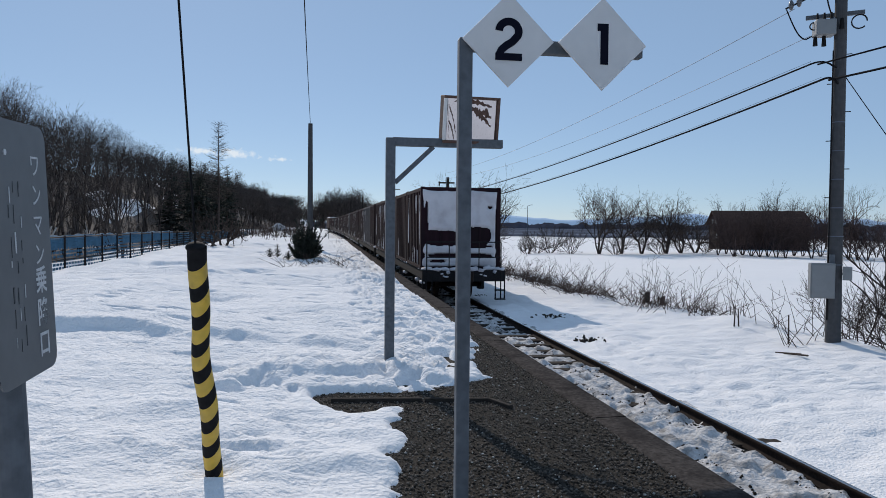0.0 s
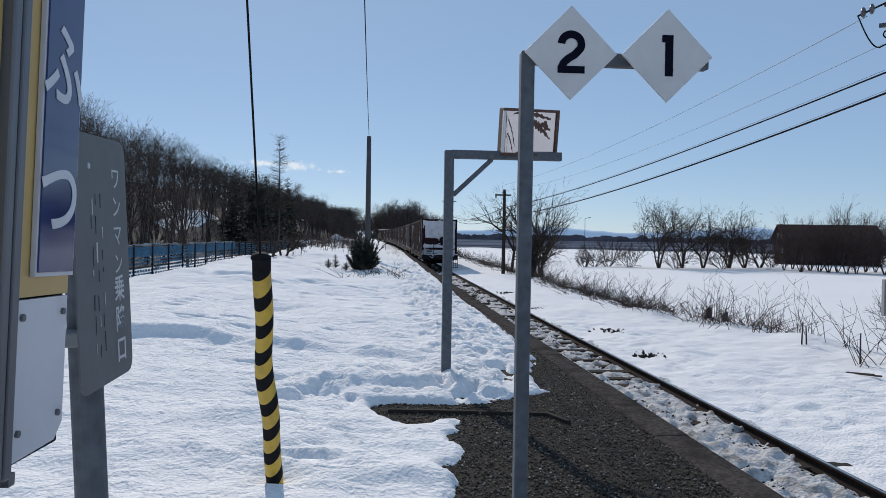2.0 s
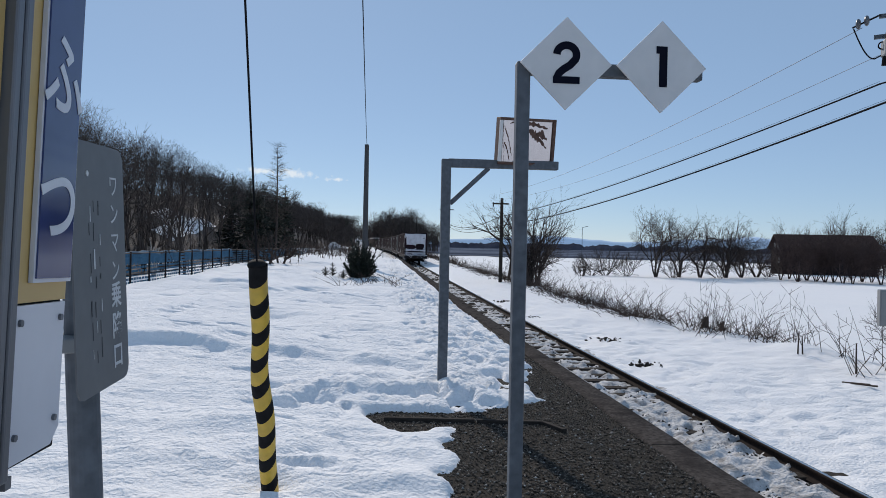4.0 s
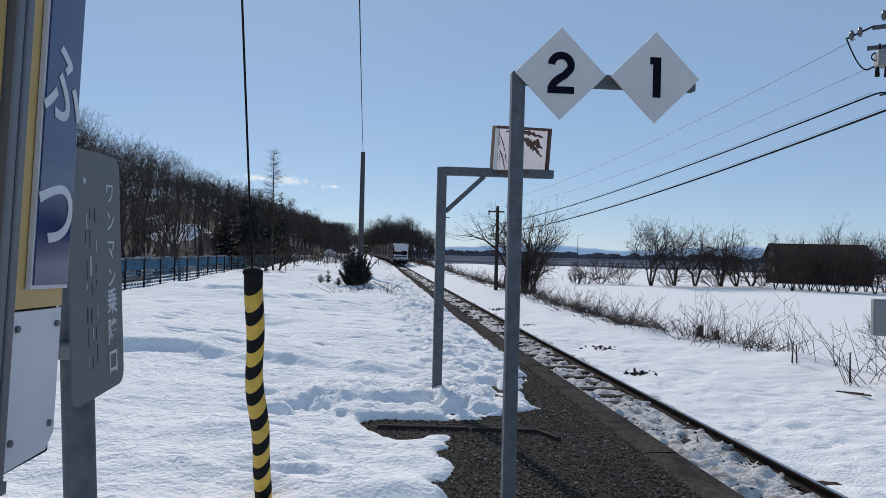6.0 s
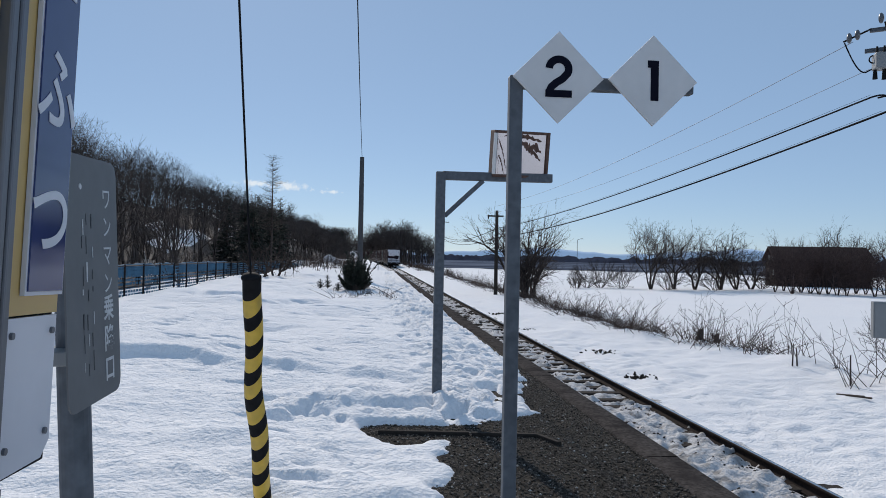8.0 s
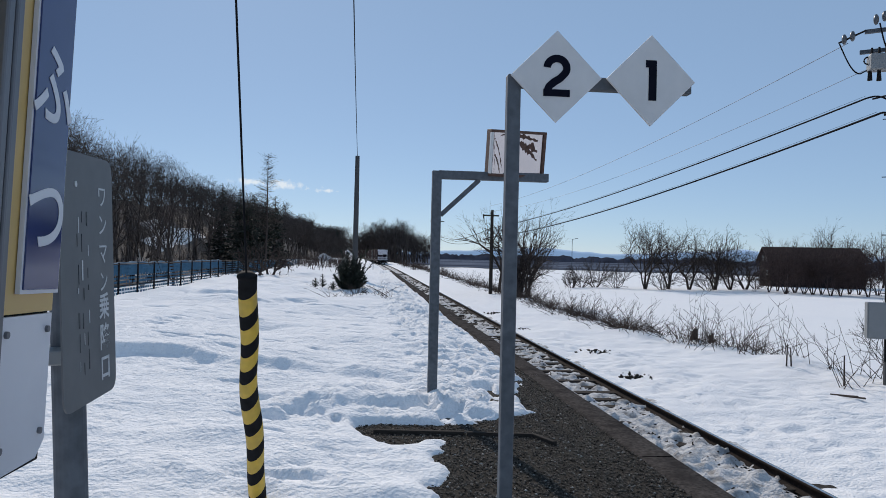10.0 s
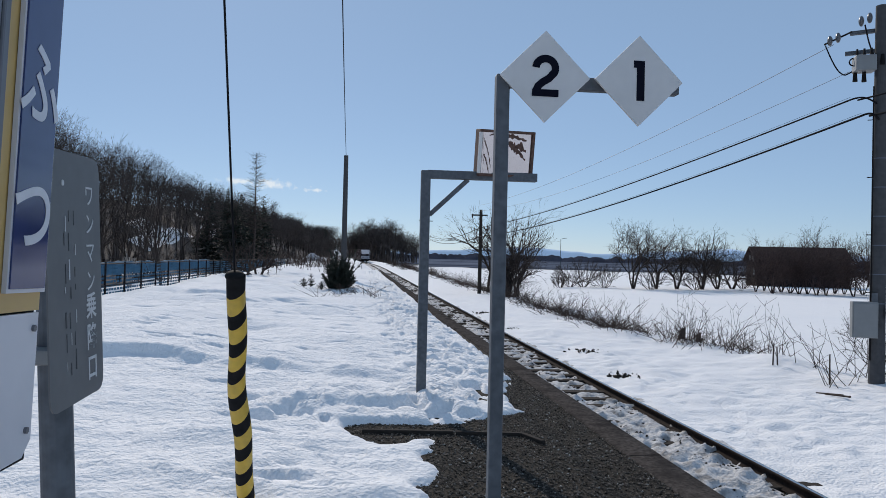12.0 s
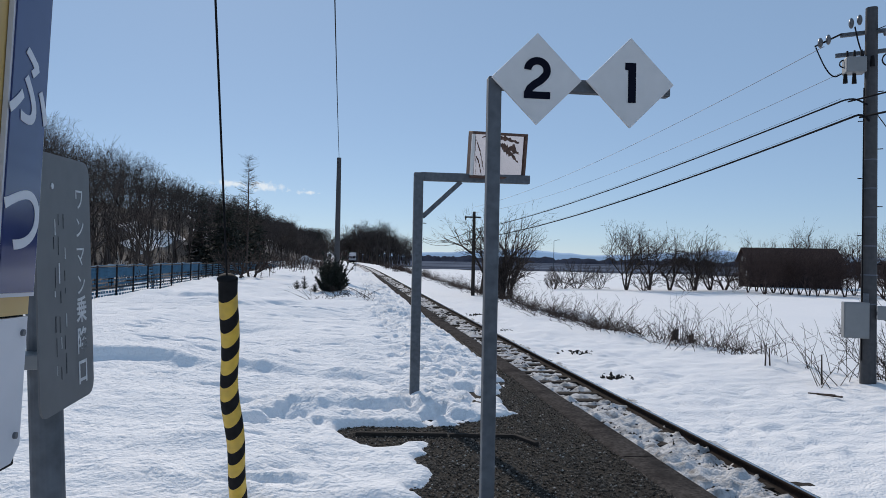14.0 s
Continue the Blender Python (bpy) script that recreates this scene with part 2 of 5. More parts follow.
def cable(points, r, sides=6):
    """One bent tube through the points."""
    p = np.asarray(points, float)
    d = np.gradient(p, axis=0)
    d /= np.linalg.norm(d, axis=1, keepdims=True)
    up = np.where(np.abs(d[:, 2:3]) > 0.95, np.array([[1.0, 0, 0]]), np.array([[0, 0, 1.0]]))
    u = np.cross(d, up)
    u /= np.linalg.norm(u, axis=1, keepdims=True)
    v = np.cross(d, u)
    ang = np.arange(sides) * 2 * math.pi / sides
    ring = np.cos(ang)[None, :, None] * u[:, None] + np.sin(ang)[None, :, None] * v[:, None]
    i = np.arange(len(p) - 1)[:, None] * sides
    c = np.arange(sides)
    f = np.stack([i + c, i + (c + 1) % sides, i + sides + (c + 1) % sides, i + sides + c], -1).reshape(-1, 4)
    return (p[:, None] + ring * r).reshape(-1, 3), f


def twigs(rows, width=0.009, seed=0):
    """Fine twigs as slivers, one triangle each."""
    tw = np.asarray(rows, float)
    d = tw[:, 3:6] - tw[:, :3]
    across = np.cross(d, np.random.RandomState(seed).normal(size=(len(tw), 3)))
    across *= (width / np.maximum(np.linalg.norm(across, axis=1), 1e-9))[:, None]
    v = np.stack([tw[:, :3] - across, tw[:, :3] + across, tw[:, 3:6] + d * 0.2], 1).reshape(-1, 3)
    return v, np.arange(len(v)).reshape(-1, 3)


def branches(segs, fine, width, seed=0, lowest=0):
    """Tubes for limbs, slivers for what is past the level fine; triangles."""
    rows = [r for lv, r in segs if lowest <= lv < fine]
    tw = [r for lv, r in segs if lv >= fine]
    v, f = tubes(rows, 3) if rows else (np.zeros((0, 3)), np.zeros((0, 4), int))
    f = np.concatenate([f[:, (0, 1, 2)], f[:, (0, 2, 3)]])
    if tw:
        tv, tf = twigs(tw, width, seed)
        f = np.concatenate([f, len(v) + tf])
        v = np.concatenate([v, tv])
    return v, f


def sagging(a, b, sag, n=24):
    a, b = np.array(a, float), np.array(b, float)
    t = np.linspace(0, 1, n)[:, None]
    p = a + (b - a) * t
    p[:, 2] -= (4 * sag * t * (1 - t))[:, 0]
    return p


def lattice(ix, iy, seed):
    h = np.sin(ix * 127.1 + iy * 311.7 + seed * 74.7) * 43758.5453
    return h - np.floor(h)


def vnoise(x, y, seed=0):
    """Smooth value noise from -1 to 1 on arrays."""
    ix, iy = np.floor(x), np.floor(y)
    fx, fy = x - ix, y - iy
    fx, fy = fx * fx * (3 - 2 * fx), fy * fy * (3 - 2 * fy)
    a, b = lattice(ix, iy, seed), lattice(ix + 1, iy, seed)
    c, d = lattice(ix, iy + 1, seed), lattice(ix + 1, iy + 1, seed)
    return 2 * ((a * (1 - fx) + b * fx) * (1 - fy) + (c * (1 - fx) + d * fx) * fy) - 1


def fbm(x, y, seed=0, octaves=4):
    return sum(vnoise(x * 2 ** k, y * 2 ** k, seed + k) * 0.5 ** k for k in range(octaves))


def step(a, b, v):
    t = np.clip((v - a) / (b - a), 0, 1)
    return t * t * (3 - 2 * t)


# ---- the line ----
LINE_Y = np.array([-80, 7, 22, 50, 100, 140, 165, 183, 200, 227, 260, 300, 350, 420, 520])
LINE_X = np.array([4.9, 4.27, 4.2, 4.12, 4.03, 3.75, 3.2, 2.55, 1.85, 0.4, -2.2, -7.2, -16, -33, -66])
_yy = np.arange(-80, 520, 1.0)
_xx = np.interp(_yy, LINE_Y, LINE_X)
for _ in range(3):
    _xx = np.convolve(np.pad(_xx, 12, mode="reflect", reflect_type="odd"), np.ones(25) / 25, mode="valid")


def line_x(y):
    return np.interp(y, _yy, _xx)


def grade(y):
    return np.clip((np.asarray(y, float) - 20) * 0.0035, 0, 0.9)


RAIL_Z = -0.76


# ---- ground ----
BARE = [(0.62, -6), (0.62, 5.1), (0.8, 5.7), (0.86, 6.2), (0.84, 6.6), (0.6, 6.62), (0.45, 6.5), (0.2, 6.72), (0.05, 7.1), (0.5, 7.12), (0.95, 7.05), (1.35, 7.22),
        (1.75, 7.5), (2.04, 7.75), (1.95, 8.1), (1.8, 8.5), (2.05, 8.9), (2.2, 9.4), (2.2, 10.2), (2.28, 11.4), (2.6, 11.6), (2.6, -6)]


def inside_distance(x, y, poly):
    """Signed distance to a polygon, positive inside."""
    best = np.full(x.shape, 1e9)
    odd = np.zeros(x.shape, bool)
    for (x0, y0), (x1, y1) in zip(poly, poly[1:] + poly[:1]):
        dx, dy = x1 - x0, y1 - y0
        t = np.clip(((x - x0) * dx + (y - y0) * dy) / (dx * dx + dy * dy), 0, 1)
        best = np.minimum(best, np.hypot(x - x0 - t * dx, y - y0 - t * dy))
        cross = (y0 > y) != (y1 > y)
        with np.errstate(divide="ignore", invalid="ignore"):
            odd ^= cross & (x < (x1 - x0) * (y - y0) / ((y1 - y0) or 1e-9) + x0)
    return np.where(odd, best, -best)


# low drift edges: from, to, where, rise, how far the drift runs back
LIPS = [(-9.5, -1.9, 9.95, 0.15, 4.0), (-1.5, -0.6, 9.75, 0.13, 2.5), (-0.2, 0.45, 9.6, 0.1, 1.5), (-0.5, 0.7, 7.75, 0.075, 0.8), (-0.45, 0.2, 8.5, 0.06, 1.0),
        (-1.3, -0.8, 6.1, 0.05, 0.6), (-4.6, -3.4, 21.0, 0.12, 3.0), (-2.2, -1.2, 14.2, 0.07, 2.0), (0.05, 0.5, 5.0, 0.07, 0.6), (-2.0, -1.1, 5.2, 0.05, 0.7)]


def snow_height(x, y):
    x, y = np.asarray(x, float), np.asarray(y, float)
    s = x - line_x(y)
    g = grade(y)
    wob = 0.09 * vnoise(x * 3, y * 3, 5) + 0.05 * vnoise(x * 9, y * 9, 6)
    near = step(60, 25, y)
    # platform: settled snow, trodden along the edge
    out = -inside_distance(x, y, BARE) + wob
    cover = step(0.0, 0.16, out) * step(-2.0, -2.12, s)
    deep = 0.035 + 0.05 * step(0.1, 0.9, out) + 0.1 * step(3.5, 8.0, -s) + 0.05 * step(6, 9, y) + 0.12 * step(4, 9, -s) * step(8, 16, y)
    deep = deep + 0.07 * fbm(x * 0.55 + 3, y * 0.32, 11, 3) * step(0.2, 1.2, out) * (1 + step(10, 25, y))
    deep = deep * (0.35 + 0.65 * step(2.1, 3.3, -s))
    rough = step(-0.35, 0.5, fbm(x * 0.6, y * 0.5, 27, 3))
    warp = 0.5 * vnoise(x * 1.3, y * 1.3, 28)
    scallop = np.abs(vnoise(x * 2.4 + warp, y * 5.5 + 2 * warp, 24)) - 0.4
    deep = deep + (0.024 * fbm(x * 1.1, y * 1.9, 21, 3) + (0.009 + 0.02 * rough) * scallop + 0.02 * (np.abs(vnoise(x * 9 + warp, y * 14, 26)) - 0.4) + 0.009 * (0.4 + rough) * (np.abs(vnoise(x * 6.5 + warp, y * 12, 25)) - 0.4)) * step(0.05, 0.5, out)
    pits = np.clip(fbm(x * 1.5 + 7, y * 3.4, 29, 2) - 0.62, 0, 1)
    deep = deep - 0.16 * pits * step(0.3, 0.8, out)
    for x0, x1, yl, rise, back in LIPS:
        yy = yl + 0.14 * vnoise(x * 1.7, 0 * y, 33) + 0.05 * vnoise(x * 6, 0 * y, 34)
        deep = deep + rise * step(-0.12, 0.14, y - yy) * step(back, 0.2, y - yy) * step(x0 - 0.25, x0 + 0.25, x) * step(x1 + 0.6, x1 - 0.4, x)
    deep = deep - 0.085 * np.exp(-(np.hypot(x + 0.5, y - 4.84) / 0.15) ** 2)
    trod = step(1.2, 0.3, np.abs(s + 2.75)) * step(7.0, 8.0, y) + 0.8 * step(0.9, 0.2, np.abs(np.hypot((x - 0.1) / 1.3, (y - 7.8) / 0.8) - 0.4))
    dents = np.clip(1.6 * vnoise(x * 6.5 + warp, y * 4.6, 31) - 0.1, 0, 1) + 0.7 * np.abs(vnoise(x * 12, y * 9, 32))
    deep = deep - trod * 0.085 * (1 + 0.5 * step(11, 18, y)) * dents * cover + trod * 0.035 * cover
    ripple = 0.008 * vnoise(x * 3.5, y * 14, 41) * step(0.2, 0.8, out) * step(14, 7, y)
    plat = -0.06 * (1 - cover) + cover * deep + ripple + g
    # the bed of the line
    patch = fbm(x * 1.6, y * 1.1, 51, 4)
    bed = RAIL_Z - 0.092 - 0.048 * step(8.5, 17, y) - 0.012 * np.cos((y - 3.0) / 0.63 * 2 * math.pi) * step(11, 15, y) + 0.035 * patch + 0.06 * fbm(x * 7, y * 6, 55, 3) + g
    bed = np.where(y < 9.5, np.maximum(bed, RAIL_Z - 0.119), bed)
    bed = bed - 0.05 * np.exp(-((np.abs(s) - 0.53) / 0.07) ** 2)
    # beyond the line: a bank, the brush ridge, then the low field
    bank = RAIL_Z - 0.06 + 0.08 * step(0.8, 2.4, s) + 0.05 * fbm(x * 0.8, y * 0.6, 61, 4) + (0.02 * fbm(x * 2.2, y * 3, 62, 3) + 0.045 * (np.abs(vnoise(x * 3.0, y * 3.8, 66)) - 0.4) * step(-0.3, 0.5, vnoise(x * 0.5, y * 0.4, 67))) * step(60, 30, y) + g * step(9, 5, s)
    bank = bank - 0.04 * np.clip(vnoise(x * 6.5, y * 5.5, 68) - 0.15, 0, 1) * (step(3.6, 1.6, s) + 0.5 * step(-0.1, 0.6, vnoise(x * 0.9, y * 0.7, 69))) * step(45, 25, y) * step(0.9, 1.3, s)
    crest = 5.7 - 1.5 * step(19, 25, y) + 0.35 * vnoise(0 * x, y * 0.45, 64)
    ridge = (0.05 + 0.09 * vnoise(x * 0.9, y * 0.6, 63)) * np.exp(-((s - crest) / 0.8) ** 2)
    field = -1.32 + 0.04 * fbm(x * 0.12, y * 0.12, 65, 3)
    right = bank + ridge
    fall = step(0.2, 2.6, s - crest)
    right = right * (1 - fall) + field * fall
    # left of the platform: down to the fenced yard, then the wooded hill
    left_low = -0.75 + 0.06 * fbm(x * 0.3, y * 0.3, 71, 3) + g
    foot = -20 + 11 * step(90, 200, y)
    hill = 8.5 * step(0, 24, foot - s) + 2.5 * step(20, 60, foot - s) + 0.7 * fbm(x * 0.08, y * 0.08, 72, 3) * step(0, 12, foot - s)
    hill = hill + (4.6 + 0.8 * fbm(x * 0.2, y * 0.1, 73, 3)) * step(0, 4.5, -2.7 - s) * step(228, 256, y)
    drop = step(6.6, 8.6, -x) * step(110, 92, y)
    plat = plat * (1 - drop) + left_low * drop + hill * np.maximum(step(-3, 3, foot - s + 3), step(222, 230, y))
    z = np.where(s < -1.72, plat, np.where(s < 0.9, bed, right))
    side = step(0.58, 0.74, s)
    z = np.where((s >= 0.58) & (s < 0.9), bed * (1 - side) + right * side, z)
    # past the platform's end the snow slopes to the line
    past = step(70, 80, y)
    slope = step(-1.2, -4.0, s) * (1 - step(228, 250, y)) + step(-1.7, -2.7, s) * step(228, 250, y)
    z = np.where((s < -1.2) & (y > 70), (z * slope + bed * (1 - slope)) * past + z * (1 - past), z)
    return z


def spaced(*runs):
    out = []
    for a, b, d in runs:
        out += list(np.arange(a, b, d))
    return np.array(out)


def geo(a, b, n):
    return list(np.geomspace(a, b, n))


gx = np.r_[-np.array(geo(12.2, 4000, 60))[::-1], spaced((-12, -4, 0.14), (-4, 2.9, 0.04), (2.9, 6.5, 0.05), (6.5, 12, 0.09)), geo(12, 4000, 70)]
gy = np.r_[-np.array(geo(6, 300, 12))[::-1], spaced((-5.5, 3.6, 0.3), (3.6, 13, 0.04), (13, 22, 0.065), (22, 45, 0.15), (45, 110, 0.8), (110, 300, 3)), geo(300, 4200, 26)]
X, Y = np.meshgrid(gx, gy)
Z = snow_height(X, Y)
nx, ny = len(gx), len(gy)
idx = np.arange(nx * ny).reshape(ny, nx)
quads = np.stack([idx[:-1, :-1], idx[:-1, 1:], idx[1:, 1:], idx[1:, :-1]], -1).reshape(-1, 4)
me = array_mesh("ground", np.stack([X, Y, Z], -1).reshape(-1, 3), quads, True)
ground = link_mesh("ground", me, SNOW)
me.materials.append(DIRTY_SNOW)
me.materials.append(LITTER)
cxm, cym = X[:-1, :-1].ravel(), Y[:-1, :-1].ravel()
cs = cxm - line_x(cym)
pick = np.zeros(len(cxm), int)
pick[(cs > -1.72) & (cs < 0.66 + 0.12 * vnoise(cxm * 2, cym * 2, 9))] = 1
hill_edge = -20 + 11 * step(90, 200, cym) - 2.5 * vnoise(cxm * 0.1, cym * 0.1, 8)
pick[(cs < hill_edge) & (vnoise(cxm * 0.15, cym * 0.06, 14) < 0.55)] = 2
pick[(cs < -3.2) & (cym > 226) & (vnoise(cxm * 0.3, cym * 0.15, 15) < 0.35)] = 2
me.polygons.foreach_set("material_index", pick)
tagged(ground, "old settled snow over platform, line and fields", "snow", kind="structure")

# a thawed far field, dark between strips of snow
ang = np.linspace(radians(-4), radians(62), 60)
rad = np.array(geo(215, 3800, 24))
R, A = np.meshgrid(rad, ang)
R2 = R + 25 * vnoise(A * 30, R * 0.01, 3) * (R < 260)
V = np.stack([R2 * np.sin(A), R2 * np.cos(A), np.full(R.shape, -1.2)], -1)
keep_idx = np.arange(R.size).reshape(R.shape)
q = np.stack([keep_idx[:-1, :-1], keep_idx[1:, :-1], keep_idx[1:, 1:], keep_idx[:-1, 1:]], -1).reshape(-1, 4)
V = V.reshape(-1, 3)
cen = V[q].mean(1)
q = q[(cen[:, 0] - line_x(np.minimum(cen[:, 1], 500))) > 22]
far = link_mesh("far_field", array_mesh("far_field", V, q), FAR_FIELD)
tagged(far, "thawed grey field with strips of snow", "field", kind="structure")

# platform surface under the snow, and its edge beam
bm = fresh()
box(bm, (2.6, 22, 0.4), (1.0, 4.5, -0.2))
plat = part("platform_bed", bm, GRAVEL_BED)
tagged(plat, "dark gravel platform surface", "platform", kind="structure")


def strip_along(name, s0, s1, z0, z1, y0, y1, stepy, mat, parent=None, bevel=0.0):
    """A beam that follows the line."""
    ys = np.linspace(y0, y1, max(2, round((y1 - y0) / stepy) + 1))
    xs, gz = line_x(ys), grade(ys)
    prof = [(s0, z0), (s0, z1 - bevel), (s0 + bevel, z1), (s1 - bevel, z1), (s1, z1 - bevel), (s1, z0)] if bevel else [(s0, z0), (s0, z1), (s1, z1), (s1, z0)]
    k = len(prof)
    v = np.concatenate([np.stack([xs + a, ys, gz + b], 1)[:, None] for a, b in prof], 1).reshape(-1, 3)
    i = np.arange(len(ys) - 1)[:, None] * k
    c = np.arange(k)
    f = np.stack([i + c, i + (c + 1) % k, i + k + (c + 1) % k, i + k + c], -1).reshape(-1, 4)
    return link_mesh(name, array_mesh(name, v, f), mat, parent)


edge = thing("platform_edge", "weathered dark concrete platform edge beam", "platform edge", kind="structure")
ye = -6.0
while ye < 72:
    b = strip_along("edge_block", -1.99, -1.70, -1.1, 0.02 + random.uniform(-0.006, 0.006), ye, ye + 1.996, 0.665, CONCRETE, edge, bevel=0.02)
    ye += 2.0
strip_along("retaining_wall", -1.97, -1.76, -1.2, -0.12, -6, 72, 2, CONCRETE, edge)

# ballast, sleepers and rails
ballast = strip_along("ballast", -1.75, 1.5, -1.3, RAIL_Z - 0.17, -8, 300, 2, GRAVEL_BED)
tagged(ballast, "dark stone ballast under thin snow", "ballast", kind="structure")
line_thing = thing("railway_line", "single railway line in ballast and patchy snow", "railway track", kind="structure")


def rail_strip(name, s0):
    ys = np.r_[np.arange(-8, 60, 1.0), np.arange(60, 420, 4.0)]
    prof = [(-0.062, -0.14), (-0.062, -0.127), (-0.009, -0.11), (-0.009, -0.04), (-0.032, -0.03), (-0.032, -0.006), (-0.024, 0),
            (0.024, 0), (0.032, -0.006), (0.032, -0.03), (0.009, -0.04), (0.009, -0.11), (0.062, -0.127), (0.062, -0.14)]
    xs, gz = line_x(ys) + s0, grade(ys) + RAIL_Z
    k = len(prof)
    v = np.concatenate([np.stack([xs + a, ys, gz + b], 1)[:, None] for a, b in prof], 1).reshape(-1, 3)
    i = np.arange(len(ys) - 1)[:, None] * k
    c = np.arange(k)
    f = np.stack([i + c, i + k + c, i + k + (c + 1) % k, i + (c + 1) % k], -1).reshape(-1, 4)
    me = array_mesh(name, v, f)
    ob = link_mesh(name, me, RUST, line_thing, "rusty rail with a bright running surface")
    me.materials.append(RAIL_TOP)
    mi = np.zeros(len(f), int)
    mi[np.tile((c == 6), len(ys) - 1)] = 1
    me.polygons.foreach_set("material_index", mi)
    return ob


rail_strip("rail", -0.5655)
rail_strip("rail", 0.5655)
bm = fresh()
box(bm, (2.1, 0.22, 0.16), (0, 0, 0), bevel=0.012)
sleeper = part("sleeper", bm, TIMBER, line_thing)
for i in range(150):
    y = 3.0 + 0.63 * i
    o = sleeper if i == 0 else sleeper.copy()
    if i:
        scene.collection.objects.link(o)
    o.location = (float(line_x(y)), y, RAIL_Z - 0.205 + float(grade(y)) + random.uniform(-0.01, 0.012))
    o.rotation_euler = (0, 0, radians(random.uniform(-1, 1)))

# loose stones on the bare platform
sr = np.random.RandomState(3)
n_st = 62000
sx = sr.uniform(-0.15, 2.32, n_st)
sy = np.r_[3.6 + 8.0 * sr.rand(n_st - 12000) ** 1.2, sr.uniform(-5, 3.6, 12000)]
ok = inside_distance(sx, sy, BARE) > -0.16
sx, sy = sx[ok], sy[ok]
size = 0.0045 + 0.0085 * sr.rand(len(sx)) ** 2
octa = np.array([(1, 0, 0), (0, 1, 0), (-1, 0, 0), (0, -1, 0), (0, 0, 0.7), (0, 0, -0.7)])
jit = 1 + sr.uniform(-0.35, 0.35, (len(sx), 6, 3))
vst = octa[None] * jit * size[:, None, None] + np.stack([sx, sy, 0.002 + size * 0.3], 1)[:, None]
of = np.array([(0, 1, 4), (1, 2, 4), (2, 3, 4), (3, 0, 4), (1, 0, 5), (2, 1, 5), (3, 2, 5), (0, 3, 5)])
# about one stone in thirty is pale, painting the gravel's white sparkle as colour
pale = sr.rand(len(sx)) < 0.035
for name, some, mat, lab in (("gravel", ~pale, STONE, "loose dark gravel on the platform"), ("glint_gravel", pale, GLINT_STONE, "scattered pale stones painting white glints into the gravel")):
    k = int(some.sum())
    fst = (np.arange(k)[:, None, None] * 6 + of[None]).reshape(-1, 3)
    tagged(link_mesh(name, array_mesh(name, vst[some].reshape(-1, 3), fst), mat), lab, "gravel", kind="stuff")


def ground_z(x, y):
    return float(snow_height(np.array([x]), np.array([y]))[0])


# dark stones and crumbs of earth through the snow between the rails
n_bs = 9000
by = 4.0 + 40 * sr.rand(n_bs) ** 1.5
bx = line_x(by) + sr.uniform(-1.62, 0.5, n_bs)
ok = fbm(bx * 2.3, by * 1.7, 83, 3) > 0.12
bx, by = bx[ok], by[ok]
bsize = 0.006 + 0.022 * sr.rand(len(bx)) ** 2.5
bjit = 1 + sr.uniform(-0.4, 0.4, (len(bx), 6, 3))
bv = octa[None] * bjit * bsize[:, None, None] + np.stack([bx, by, snow_height(bx, by) + bsize * 0.2], 1)[:, None]
bf = (np.arange(len(bx))[:, None, None] * 6 + of[None]).reshape(-1, 3)
tagged(link_mesh("bed_stones", array_mesh("bed_stones", bv.reshape(-1, 3), bf), GRAVEL_BED), "dark stones and earth crumbs on trackside snow", "stones", kind="stuff")


# ---- lettering ----
def lettering(name, text, size, thick, mat, parent, m, bold=0.0, align="CENTER"):
    cu = bpy.data.curves.new(name, "FONT")
    cu.body, cu.size, cu.extrude, cu.offset = text, size, thick, bold
    cu.align_x, cu.align_y = align, "CENTER"
    tmp = bpy.data.objects.new(name, cu)
    scene.collection.objects.link(tmp)
    me = bpy.data.meshes.new_from_object(tmp.evaluated_get(bpy.context.evaluated_depsgraph_get()))
    bpy.data.objects.remove(tmp)
    ob = link_mesh(name, me, mat, parent)
    ob.matrix_basis = m
    return ob


